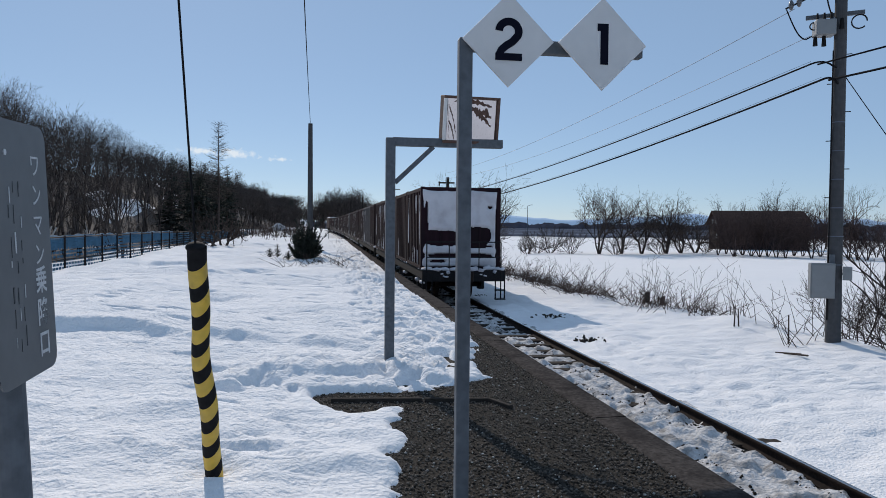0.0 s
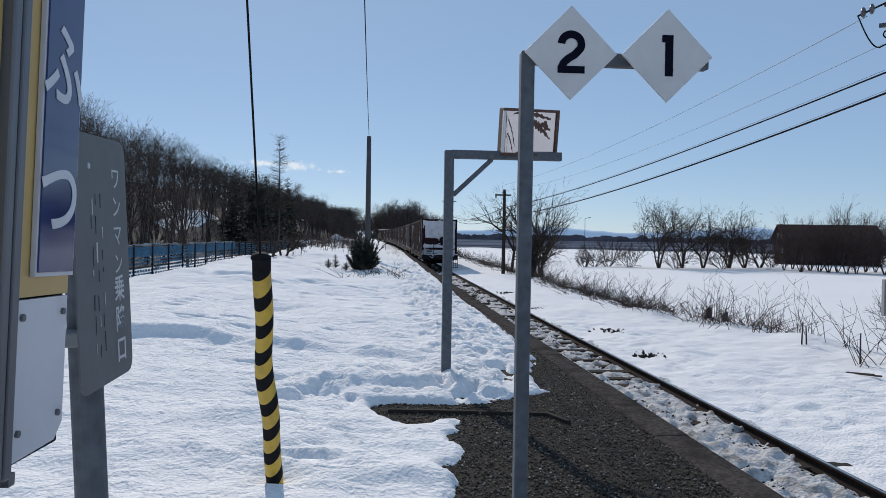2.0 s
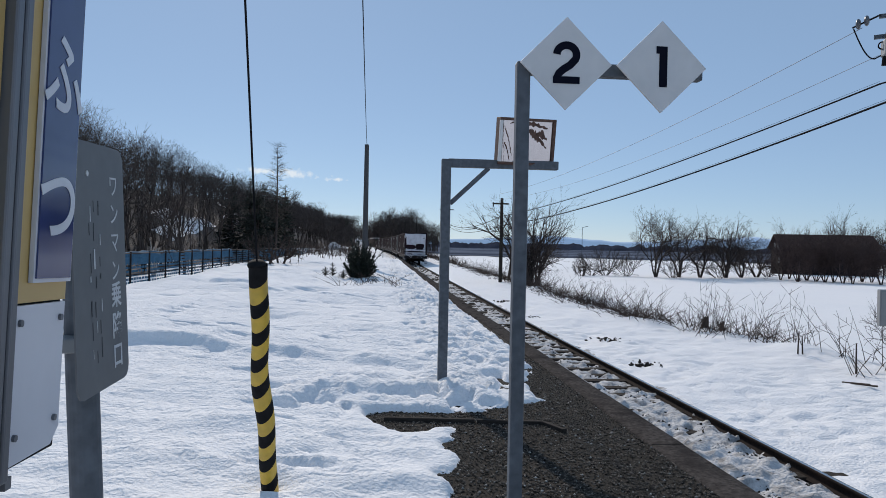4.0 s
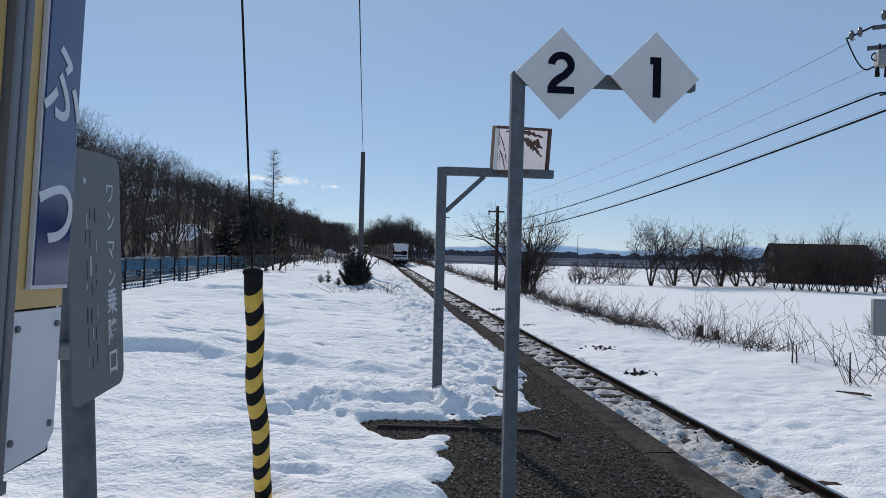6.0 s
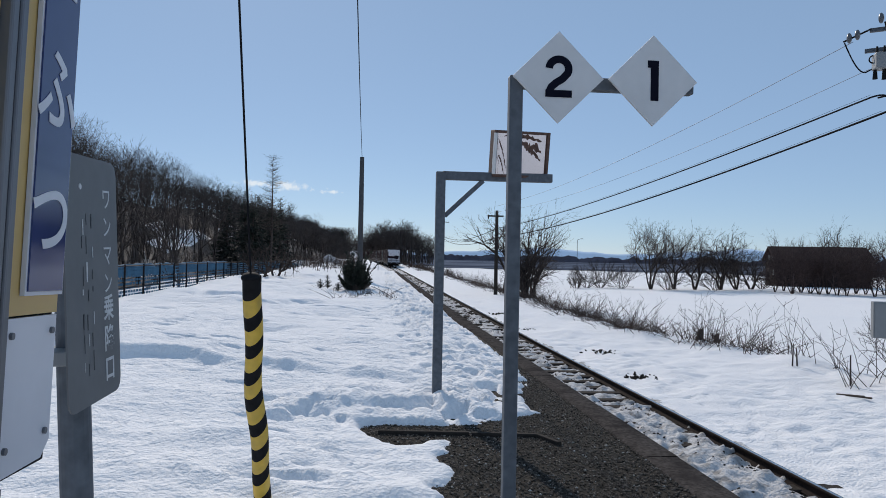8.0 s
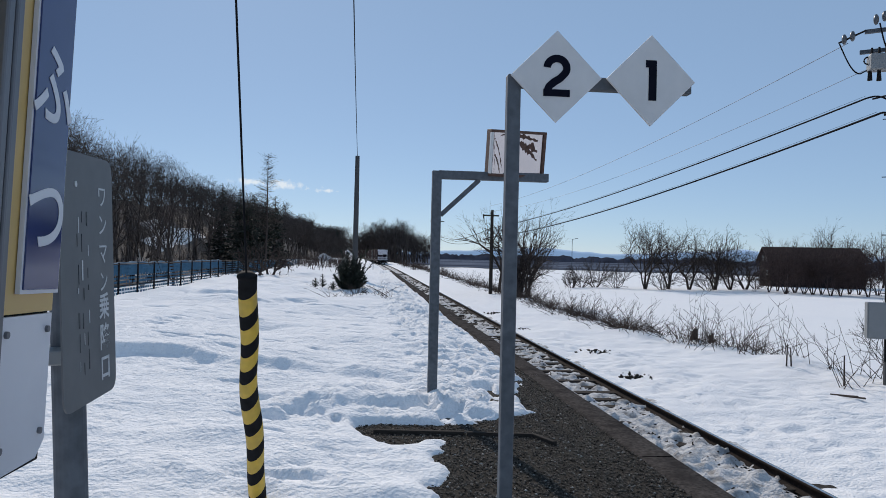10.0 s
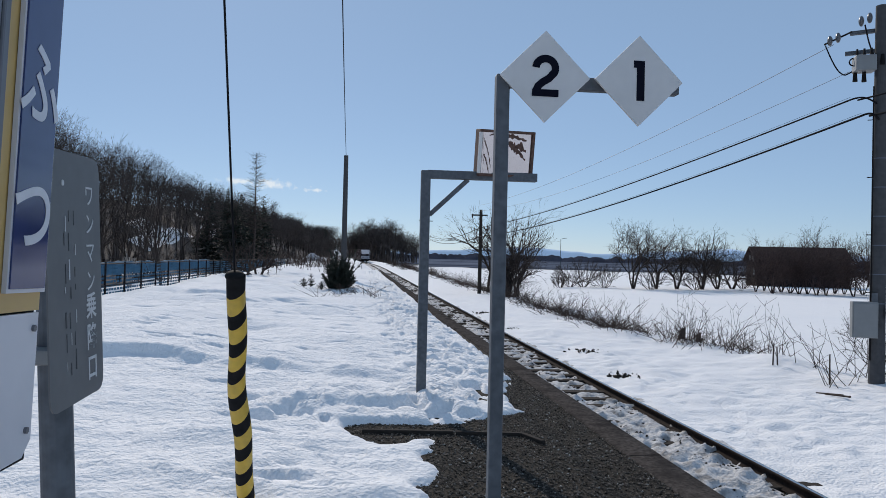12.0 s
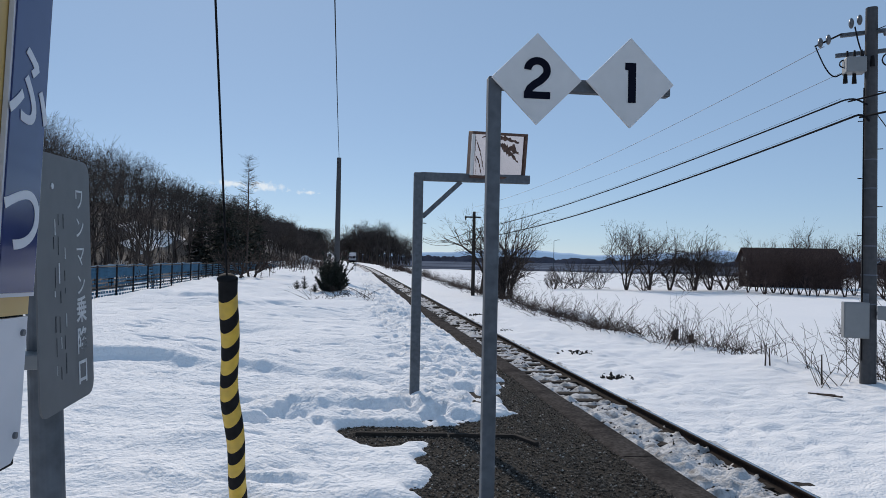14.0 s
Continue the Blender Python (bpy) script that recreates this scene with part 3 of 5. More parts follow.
# ---- stop markers on a post ----
def stop_marker():
    t = thing("stop_marker", "white diamond stop boards 2 and 1 on grey steel post", "railway sign", at=(0.735, 3.5, 0))
    bm = fresh()
    box(bm, (0.058, 0.058, 2.46), (0, 0, 1.13), bevel=0.006)
    part("post", bm, STEEL, t)
    bm = fresh()
    box(bm, (0.79, 0.05, 0.055), (0.4, 0, 2.335), bevel=0.004)
    part("arm", bm, STEEL, t)
    for x, z, ch in ((0.178, 2.35, "2"), (0.598, 2.352, "1")):
        bm = fresh()
        box(bm, (0.282, 0.012, 0.282), (0, 0, 0), (0, 45, 0), bevel=0.002)
        p = part("board", bm, SIGN_WHITE, t, "white diamond board with a black number " + ch)
        p.location = (x, -0.048, z)
        if ch == "2":
            bm = fresh()
            mid = [(0.043 * math.cos(radians(a)), 0.036 + 0.041 * math.sin(radians(a))) for a in range(178, -38, -12)]
            mid += [(0.015, -0.008), (-0.012, -0.025), (-0.032, -0.043), (-0.042, -0.066)]
            pairs = []
            for k, (a, b) in enumerate(mid):
                q0, q1 = mid[max(0, k - 1)], mid[min(len(mid) - 1, k + 1)]
                d = Vector((q1[0] - q0[0], q1[1] - q0[1])).normalized() * 0.0165
                pairs.append((bm.verts.new((a - d.y, -0.0078, b + d.x)), bm.verts.new((a + d.y, -0.0078, b - d.x))))
            for (a, b), (c, d) in zip(pairs, pairs[1:]):
                bm.faces.new((a, b, d, c))
            v = [bm.verts.new((a, -0.0082, b)) for a, b in ((-0.0585, -0.087), (0.0585, -0.087), (0.0585, -0.056), (-0.0585, -0.056))]
            bm.faces.new(v)
            part("number", bm, INK, p)
        else:
            bm = fresh()
            v = [bm.verts.new((a, -0.0075, b)) for a, b in ((0.024, -0.088), (0.024, 0.088), (-0.026, 0.088), (-0.026, 0.056), (-0.012, 0.056), (-0.012, -0.088))]
            bm.faces.new(v[::-1])
            part("number", bm, INK, p)
        bm = fresh()
        rod(bm, (0, 0.006, 0.02), (0, 0.03, 0.02), 0.008)
        q = part("bolt", bm, DARK_STEEL, p)
    return t


stop_marker()


# ---- mirror on its gallows ----
def mirror_stand():
    t = thing("mirror_stand", "grey steel gallows post with a rusty square platform mirror", "mirror", at=(0.83, 8.21, 0))
    bm = fresh()
    box(bm, (0.1, 0.1, 2.75), (0, 0, 1.12), bevel=0.006)
    part("post", bm, STEEL, t)
    bm = fresh()
    box(bm, (1.2, 0.09, 0.09), (0.62, 0, 2.455), bevel=0.006)
    part("arm", bm, STEEL, t)
    bm = fresh()
    a, b = Vector((0.05, 0, 2.02)), Vector((0.46, 0, 2.41))
    d = b - a
    box(bm, (d.length, 0.04, 0.05), tuple((a + b) / 2), (0, -math.degrees(math.atan2(d.z, d.x)), 0))
    part("brace", bm, STEEL, t)
    f = thing("mirror_head", "", "")
    f.parent = t
    f.location = (0.86, -0.06, 2.7)
    f.rotation_euler = (radians(10), 0, radians(6))
    bm = fresh()
    box(bm, (0.6, 0.2, 0.5), (0, 0.1, 0), bevel=0.01)
    part("case", bm, RUST_STAIN, f, "rust-streaked white sheet metal case")
    bm = fresh()
    box(bm, (0.54, 0.006, 0.44), (0, -0.004, 0))
    part("glass", bm, MIRROR, f)
    # flaking rust runs across the glass
    cr = random.Random(4)
    for x0, z0, dx, dz, n, w in ((-0.02, 0.13, 0.24, -0.17, 22, 0.05), (-0.26, 0.16, 0.1, -0.3, 18, 0.025), (-0.2, 0.19, 0.42, -0.02, 20, 0.035), (0.1, 0.08, 0.12, -0.03, 9, 0.05), (-0.25, -0.02, 0.07, -0.18, 14, 0.03), (-0.12, -0.17, 0.1, -0.04, 9, 0.02), (-0.27, 0.2, 0.02, -0.4, 16, 0.02)):
        bm = fresh()
        ring = []
        for k in range(n + 1):
            f_ = k / n
            ring.append((x0 + dx * f_ + cr.gauss(0, 0.003), z0 + dz * f_ + 0.02 * math.sin(f_ * 4) + cr.gauss(0, 0.003), 1.5 * w * (0.3 + math.sin(math.pi * f_)) * cr.uniform(0.4, 1.3)))
        a_ = [bm.verts.new((x_, -0.0095, z_ + w_ / 2)) for x_, z_, w_ in ring]
        b_ = [bm.verts.new((x_, -0.0095, z_ - w_ / 2)) for x_, z_, w_ in ring]
        for k in range(n):
            bm.faces.new((a_[k], b_[k], b_[k + 1], a_[k + 1]))
        part("rust_streak", bm, RUST_STAIN, f, "brown rust streak")
    for z in (-0.235, 0.235):
        bm = fresh()
        box(bm, (0.62, 0.05, 0.03), (0, -0.01, z), bevel=0.004)
        part("rim", bm, RUST_STAIN, f)
    for x in (-0.295, 0.295):
        bm = fresh()
        box(bm, (0.03, 0.05, 0.44), (x, -0.01, 0), bevel=0.004)
        part("rim", bm, RUST_STAIN if x > 0 else SIGN_WHITE, f)
    return t


mirror_stand()


# ---- stay wire in a striped guard ----
HEAD = 5.35


def stay_guard():
    base, top = Vector((-0.5, 4.86, -0.05)), Vector((-0.515, 4.33, 1.44))
    t = thing("stay_wire", "steel stay wire sleeved by a yellow and black striped guard", "stay wire", at=base)
    ax = top - base
    L = ax.length
    q = ax.to_track_quat("Z", "Y").to_matrix().to_4x4()
    sides, rows, r = 24, 240, 0.05
    ang = np.arange(sides) * 2 * math.pi / sides
    zz = np.linspace(0, L, rows + 1)
    wave = 0.01 * np.sin(zz * 5.0) + 0.006 * np.sin(zz * 11 + 1)
    # rows of the sleeve run round it aslant, so that the stripes end in clean edges
    slant = 0.042 * np.cos(ang + HEAD)[None] * (step(0, 0.15, zz) * step(L, L - 0.15, zz))[:, None]
    v = np.stack([np.cos(ang)[None] * r + wave[:, None], np.sin(ang)[None] * r + 0 * zz[:, None], zz[:, None] + slant], -1).reshape(-1, 3)
    i = np.arange(rows)[:, None] * sides
    c = np.arange(sides)
    f = np.stack([i + c, i + (c + 1) % sides, i + sides + (c + 1) % sides, i + sides + c], -1).reshape(-1, 4)
    me = array_mesh("guard", v, f, True)
    ob = link_mesh("guard", me, YELLOW, t, "yellow plastic guard with black spiral stripes")
    me.materials.append(BLACK)
    mid = (np.arange(rows)[:, None] + 0 * c) / rows * L
    turn = mid / 0.165
    mi = ((turn - np.floor(turn)) < 0.5) | (mid > L - 0.09)
    me.polygons.foreach_set("material_index", mi.astype(int).ravel())
    ob.matrix_basis = q
    bm = fresh()
    bmesh.ops.create_uvsphere(bm, u_segments=20, v_segments=10, radius=0.0505, matrix=Matrix.Diagonal((1, 1, 0.5, 1)))
    cap = part("cap", bm, BLACK, t, smooth=True)
    cap.matrix_basis = Matrix.Translation(ax) @ q
    far_end = ax + Vector((0.0, -0.377 * 6, 6))
    v, f = cable([tuple(ax * 0.9), tuple(far_end)], 0.0055)
    link_mesh("wire", array_mesh("wire", v, f), CABLE, t)
    return t


stay_guard()


# ---- boarding sign ----
def boarding_sign():
    t = thing("boarding_sign", "grey boarding place sign on a steel post in the snow", "sign", at=(-0.545, 2.29, 0))
    t.rotation_euler = (radians(1.5), radians(-2.3), 0)
    bm = fresh()
    rod(bm, (0, 0, -0.1), (0, 0, 1.74), 0.038, sides=20)
    part("post", bm, STEEL, t, smooth=False)
    bm = fresh()
    w, h, r = 0.335, 0.60, 0.035
    pts = []
    for cx, cz, a0 in ((w / 2 - r, h / 2 - r, 0), (-w / 2 + r, h / 2 - r, 90), (-w / 2 + r, -h / 2 + r, 180), (w / 2 - r, -h / 2 + r, 270)):
        pts += [(0, cx + r * math.cos(radians(a0 + a)), cz + r * math.sin(radians(a0 + a))) for a in (0, 30, 60, 90)]
    fc = bm.faces.new([bm.verts.new(p) for p in pts])
    ex = bmesh.ops.extrude_face_region(bm, geom=[fc])
    bmesh.ops.translate(bm, vec=(0.004, 0, 0), verts=[g for g in ex["geom"] if isinstance(g, bmesh.types.BMVert)])
    bmesh.ops.recalc_face_normals(bm, faces=bm.faces)
    p = part("board", bm, GREY_SIGN, t, "weathered grey board with pale worn lettering")
    p.location = (0.055, -0.01, 1.49)
    face = Matrix(((0, 0, 1, 0.0048), (1, 0, 0, 0), (0, 1, 0, 0), (0, 0, 0, 1)))
    for i, ch in enumerate("ワンマン"):
        lettering("letter", ch, 0.062, 0.0004, PALE_INK, p, Matrix.Translation((0, 0.09, 0.2 - 0.072 * i)) @ face, 0.0)
    for i, ch in enumerate("乗降口"):
        lettering("letter", ch, 0.07, 0.0004, PALE_INK, p, Matrix.Translation((0, 0.09, -0.08 - 0.078 * i)) @ face, 0.0012)
    wear = random.Random(12)
    for i in range(7):
        for k, dy in enumerate((-0.028, 0.0, 0.026)):
            bm = fresh()
            box(bm, (0.0008, wear.uniform(0.002, 0.007), wear.uniform(0.012, 0.05)), (0.0048, -0.04 + dy + wear.uniform(-0.008, 0.008), 0.14 - 0.058 * i + wear.uniform(-0.014, 0.014)))
            part("worn_mark", bm, FADED_INK if (i + k) % 3 else PALE_INK, p)
    bm = fresh()
    rod(bm, (0.004, -0.075, 0.225), (0.006, -0.075, 0.225), 0.007)
    part("hole", bm, PALE_INK, p)
    for z in (1.31, 1.66):
        bm = fresh()
        box(bm, (0.1, 0.13, 0.035), (0.0, -0.03, z), bevel=0.004)
        box(bm, (0.012, 0.11, 0.034), (0.048, -0.005, z), bevel=0.002)
        part("clamp", bm, GREY_BOX, t, "bare metal clamp")
    return t


boarding_sign()


# ---- station name board ----
def name_board():
    t = thing("station_name_board", "enamel station name board, ochre and navy with white letters", "station sign", at=(-0.478, 1.635, 0))
    t.rotation_euler = (radians(-1.6), radians(1.4), 0)
    yl, yr, z0, zs, z1 = -0.112, 0.106, 1.19, 1.45, 2.5

    def plate(name, y0, y1, za, zb, x, mat, label="", cut=0.0):
        bm = fresh()
        pts = [(x, y0, za + cut * 0.4), (x, y0 + cut * 0.3, za), (x, y1 - cut, za + cut * 0.1), (x, y1, za + cut), (x, y1, zb), (x, y0, zb)] if cut else [(x, y0, za), (x, y1, za), (x, y1, zb), (x, y0, zb)]
        fc = bm.faces.new([bm.verts.new(q) for q in pts])
        ex = bmesh.ops.extrude_face_region(bm, geom=[fc])
        bmesh.ops.translate(bm, vec=(-0.008, 0, 0), verts=[g for g in ex["geom"] if isinstance(g, bmesh.types.BMVert)])
        bmesh.ops.recalc_face_normals(bm, faces=bm.faces)
        return part(name, bm, mat, t, label)

    plate("lower_panel", yl + 0.02, yr, z0, zs - 0.002, 0.0, ENAMEL_WHITE, "white enamel lower panel", 0.03)
    plate("upper_panel", yl + 0.02, yr, zs + 0.002, z1, 0.0, CREAM, "ochre enamel upper panel")
    plate("white_border", yl + 0.068, yr - 0.004, zs + 0.035, z1, 0.0095, ENAMEL_WHITE)
    plate("name_field", yl + 0.074, yr - 0.012, zs + 0.042, z1, 0.0125, NAVY, "glossy navy field")
    face = Matrix(((0, 0, 1, 0.0135), (1, 0, 0, 0), (0, 1, 0, 0), (0, 0, 0, 1)))
    for z, ch in ((1.612, "つ"), (1.835, "ふ")):
        lettering("letter", ch, 0.158, 0.0004, ENAMEL_WHITE, t, Matrix.Translation((0, 0.026, z)) @ face, 0.0018)
    bm = fresh()
    box(bm, (0.001, 0.1, 0.02), (0.0135, 0.026, 2.03))
    box(bm, (0.001, 0.03, 0.06), (0.0135, 0.05, 2.065))
    part("letter_mark", bm, ENAMEL_WHITE, t)
    for y, z in ((yl + 0.05, zs - 0.03), (yr - 0.02, zs - 0.03), (yl + 0.05, z0 + 0.045), (yr - 0.025, z0 + 0.05)):
        bm = fresh()
        rod(bm, (0, y, z), (0.005, y, z), 0.006)
        part("bolt", bm, ALUMINIUM, t)
    for y in (yl + 0.005, yl - 0.025):
        bm = fresh()
        box(bm, (0.05, 0.022, z1 - z0 + 0.03), (-0.012, y, (z0 + z1) / 2), bevel=0.004)
        part("frame", bm, ALUMINIUM, t, "grey aluminium frame")
    plate("near_panel", yl - 0.3, yl - 0.04, zs - 0.1, z1, -0.004, CREAM, "ochre enamel panel")
    bm = fresh()
    box(bm, (0.03, yr - yl + 0.014, 1.24), (-0.026, (yl + yr) / 2 + 0.003, 1.8), bevel=0.004)
    part("backing", bm, DARK_STEEL, t)
    bm = fresh()
    box(bm, (0.06, 0.06, 2.5), (-0.06, yl + 0.03, 1.2), bevel=0.004)
    part("post", bm, DARK_STEEL, t)
    bm = fresh()
    box(bm, (0.03, 0.02, 0.02), (-0.03, yl + 0.075, z0 - 0.035))
    part("bracket", bm, ALUMINIUM, t)
    return t


name_board()


# ---- timber edging across the platform ----
def edging():
    t = thing("platform_edging", "worn timber edging strip half buried in gravel", "timber", at=(0, 0, 0))
    for a, b in (((0.2, 6.86), (1.0, 6.78)), ((1.02, 6.77), (1.6, 6.7)), ((1.6, 6.7), (1.72, 6.42))):
        bm = fresh()
        L = math.hypot(b[0] - a[0], b[1] - a[1])
        box(bm, (L, 0.045, 0.05), ((a[0] + b[0]) / 2, (a[1] + b[1]) / 2, 0.012), (0, 0, math.degrees(math.atan2(b[1] - a[1], b[0] - a[0]))), bevel=0.006)
        part("board", bm, TIMBER, t)


edging()


# ---- utility poles and their wires ----
def utility_pole(x, y, z0, top, r0, r1, label, mat=POLE_CONCRETE):
    t = thing("utility_pole", label, "utility pole", "poles along the line", at=(x, y, z0))
    bm = fresh()
    rod(bm, (0, 0, -0.3), (0, 0, top - z0), r0, r1, 20)
    part("shaft", bm, mat, t)
    return t


PX, PY = 9.93, 13.2
rp = utility_pole(PX, PY, -0.72, 6.55, 0.145, 0.105, "concrete utility pole with switch, insulators and a grey meter box")
H = 0.72


def local(az, el, d=None):
    """The place on the plane through the pole, facing the platform."""
    d = d or math.hypot(PX - 0.136, PY - 0.38)
    a = radians(az)
    return Vector((0.136 + d * math.sin(a) - PX, 0.38 + d * math.cos(a) - PY, 1.56 + d * math.tan(radians(el)) + H))


ux = Vector((math.cos(radians(37)), -math.sin(radians(37)), 0))
for z, a, b in ((6.12 + H, -0.52, 0.5), (5.73 + H, -0.6, 0.42)):
    bm = fresh()
    box(bm, (b - a, 0.075, 0.075), tuple(ux * ((a + b) / 2) + Vector((0.06, 0.1, z))), (0, 0, -37), bevel=0.005)
    part("crossarm", bm, STEEL, rp, "galvanised crossarm")
bm = fresh()
box(bm, (0.36, 0.3, 0.3), tuple(ux * -0.3 + Vector((-0.05, -0.1, 5.44 + H))), (0, 0, -20), bevel=0.02)
part("switch_box", bm, GREY_BOX, rp, "grey load switch case")
for k, (dx, dz) in enumerate(((-0.45, 5.22), (-0.3, 5.2), (0.0, 5.5))):
    bm = fresh()
    rod(bm, tuple(ux * dx + Vector((-0.05, -0.1, dz + H - 0.1))), tuple(ux * dx + Vector((-0.05, -0.1, dz + H + 0.1))), 0.045, 0.03)
    part("bushing", bm, BLACK, rp)
for base, s in ((ux * -0.9 + Vector((0, -0.05, 5.98 + H)), 1), (ux * -0.4 + Vector((0, -0.1, 6.28 + H)), 1)):
    for k in range(2):
        bm = fresh()
        c = base + ux * 0.14 * k + Vector((0, 0, 0.045 * k))
        bmesh.ops.create_uvsphere(bm, u_segments=14, v_segments=8, radius=0.1, matrix=Matrix.Translation(c) @ Matrix.Rotation(radians(53), 4, "Z") @ Matrix.Diagonal((1, 0.5, 1, 1)))
        part("insulator", bm, PORCELAIN, rp, "glazed porcelain disc insulator", True)
bm = fresh()
rod(bm, tuple(ux * -1.0 + Vector((0, -0.05, 5.92 + H))), tuple(ux * -0.5 + Vector((0, 0, 6.12 + H))), 0.018)
part("strain_rod", bm, DARK_STEEL, rp)
for pts in ([ux * (-0.98 + 0.48 * k / 12) + Vector((0, -.05, 5.9 + H - 0.62 * math.sin(min(1.0, k / 9) * math.pi / 2) + 0.06 * max(0, k - 9) / 3)) for k in range(13)],
            [ux * (-0.35 + 0.16 * k / 8) + Vector((0, -.12, 6.2 + H - 0.6 * k / 8 - 0.08 * math.sin(k / 8 * math.pi))) for k in range(9)],
            [ux * (0.22 + 0.13 * math.cos(k * math.pi / 8)) + Vector((0, -.15, 5.5 + H + 0.13 * math.sin(k * math.pi / 8))) for k in range(15)],
            [ux * (-0.55 + 0.07 * math.cos(k * math.pi / 8)) + Vector((0, -.15, 5.5 + H + 0.07 * math.sin(k * math.pi / 8))) for k in range(15)],
            [ux * -0.17 + Vector((-0.02, -.12, 5.0 + H)), ux * -0.17 + Vector((-0.02, -.12, -0.2 + H))]):
    v, f = cable([tuple(p) for p in pts], 0.014)
    link_mesh("jumper", array_mesh("jumper", v, f), CABLE, rp)
for k in range(9):
    bm = fresh()
    z = 1.3 + 0.55 * k
    bmesh.ops.create_cone(bm, cap_ends=False, segments=20, radius1=0.146 - 0.005 * k, radius2=0.146 - 0.005 * k, depth=0.02, matrix=Matrix.Translation((0, 0, z + 0.3)))
    part("band", bm, BARE_WIRE, rp)
    bm = fresh()
    sgn = 1 if k % 2 else -1
    rod(bm, tuple(ux * sgn * 0.1 + Vector((0, 0, z + 0.5))), tuple(ux * sgn * 0.21 + Vector((0, 0, z + 0.5))), 0.009)
    part("step_bolt", bm, DARK_STEEL, rp)
for k in range(4):
    bm = fresh()
    c = ux * (0.18 + 0.11 * k) + Vector((-0.04, -0.12, 6.02 + H + 0.035 * k))
    bmesh.ops.create_uvsphere(bm, u_segments=14, v_segments=8, radius=0.075, matrix=Matrix.Translation(c) @ Matrix.Rotation(radians(53), 4, "Z") @ Matrix.Diagonal((1, 0.45, 1, 1)))
    part("insulator", bm, PORCELAIN, rp, "glazed porcelain disc insulator", True)
for k in range(3):
    bm = fresh()
    rod(bm, tuple(ux * (-0.42 + 0.12 * k) + Vector((-0.05, -0.1, 5.58 + H))), tuple(ux * (-0.42 + 0.12 * k) + Vector((-0.05, -0.1, 5.74 + H))), 0.03, 0.018, 10)
    part("terminal", bm, DARK_STEEL, rp)
bm = fresh()
box(bm, (0.4, 0.012, 0.62), tuple(ux * -0.24 + Vector((-0.12, -0.24, 1.29))), (0, 0, -22), bevel=0.004)
part("meter_door", bm, GREY_BOX, rp, "grey steel meter box door")
bm = fresh()
box(bm, (0.44, 0.2, 0.68), tuple(ux * -0.24 + Vector((-0.08, -0.14, 1.29))), (0, 0, -22), bevel=0.012)
mb = part("meter_box", bm, GREY_BOX, rp, "pale grey steel meter box")
bm = fresh()
box(bm, (0.16, 0.12, 0.26), tuple(ux * 0.2 + Vector((-0.05, -0.1, 1.44))), (0, 0, -37), bevel=0.01)
part("small_box", bm, GREY_BOX, rp)
bm = fresh()
box(bm, (0.1, 0.08, 0.2), tuple(ux * -0.08 + Vector((-0.05, -0.12, 1.7))), (0, 0, -37), bevel=0.01)
part("conduit", bm, STEEL, rp)

p2 = utility_pole(7.63, 45.2, -0.95, 4.6, 0.125, 0.09, "weathered wooden utility pole among brush beside the line", TIMBER)
bm = fresh()
box(bm, (1.0, 0.09, 0.09), (-0.1, -0.12, 5.2))
part("crossarm", bm, TIMBER, p2)
bm = fresh()
rod(bm, (-0.55, -0.12, 5.0), (-0.55, -0.12, 5.28), 0.04)
part("insulator", bm, DARK_STEEL, p2)
for x, y, h in ((9.0, 98, 7.2), (7.6, 150, 7.9), (6.4, 185, 8.0)):
    q = utility_pole(x, y, -0.4, -0.4 + h, 0.15, 0.11, "wooden utility pole beside the railway curve", TIMBER)
    bm = fresh()
    box(bm, (1.9, 0.1, 0.1), (0, -0.12, h - 0.35))
    part("crossarm", bm, TIMBER, q)
fp = utility_pole(-0.66, 40.0, 0.2, 6.95, 0.16, 0.115, "bare concrete pole standing in platform snow")


def overhead(name, a, b, sag, r, mat, label):
    v, f = cable(sagging(a, b, sag, 30), r)
    ob = link_mesh(name, array_mesh(name, v, f), mat)
    return tagged(ob, label, "overhead wire", "overhead wires")


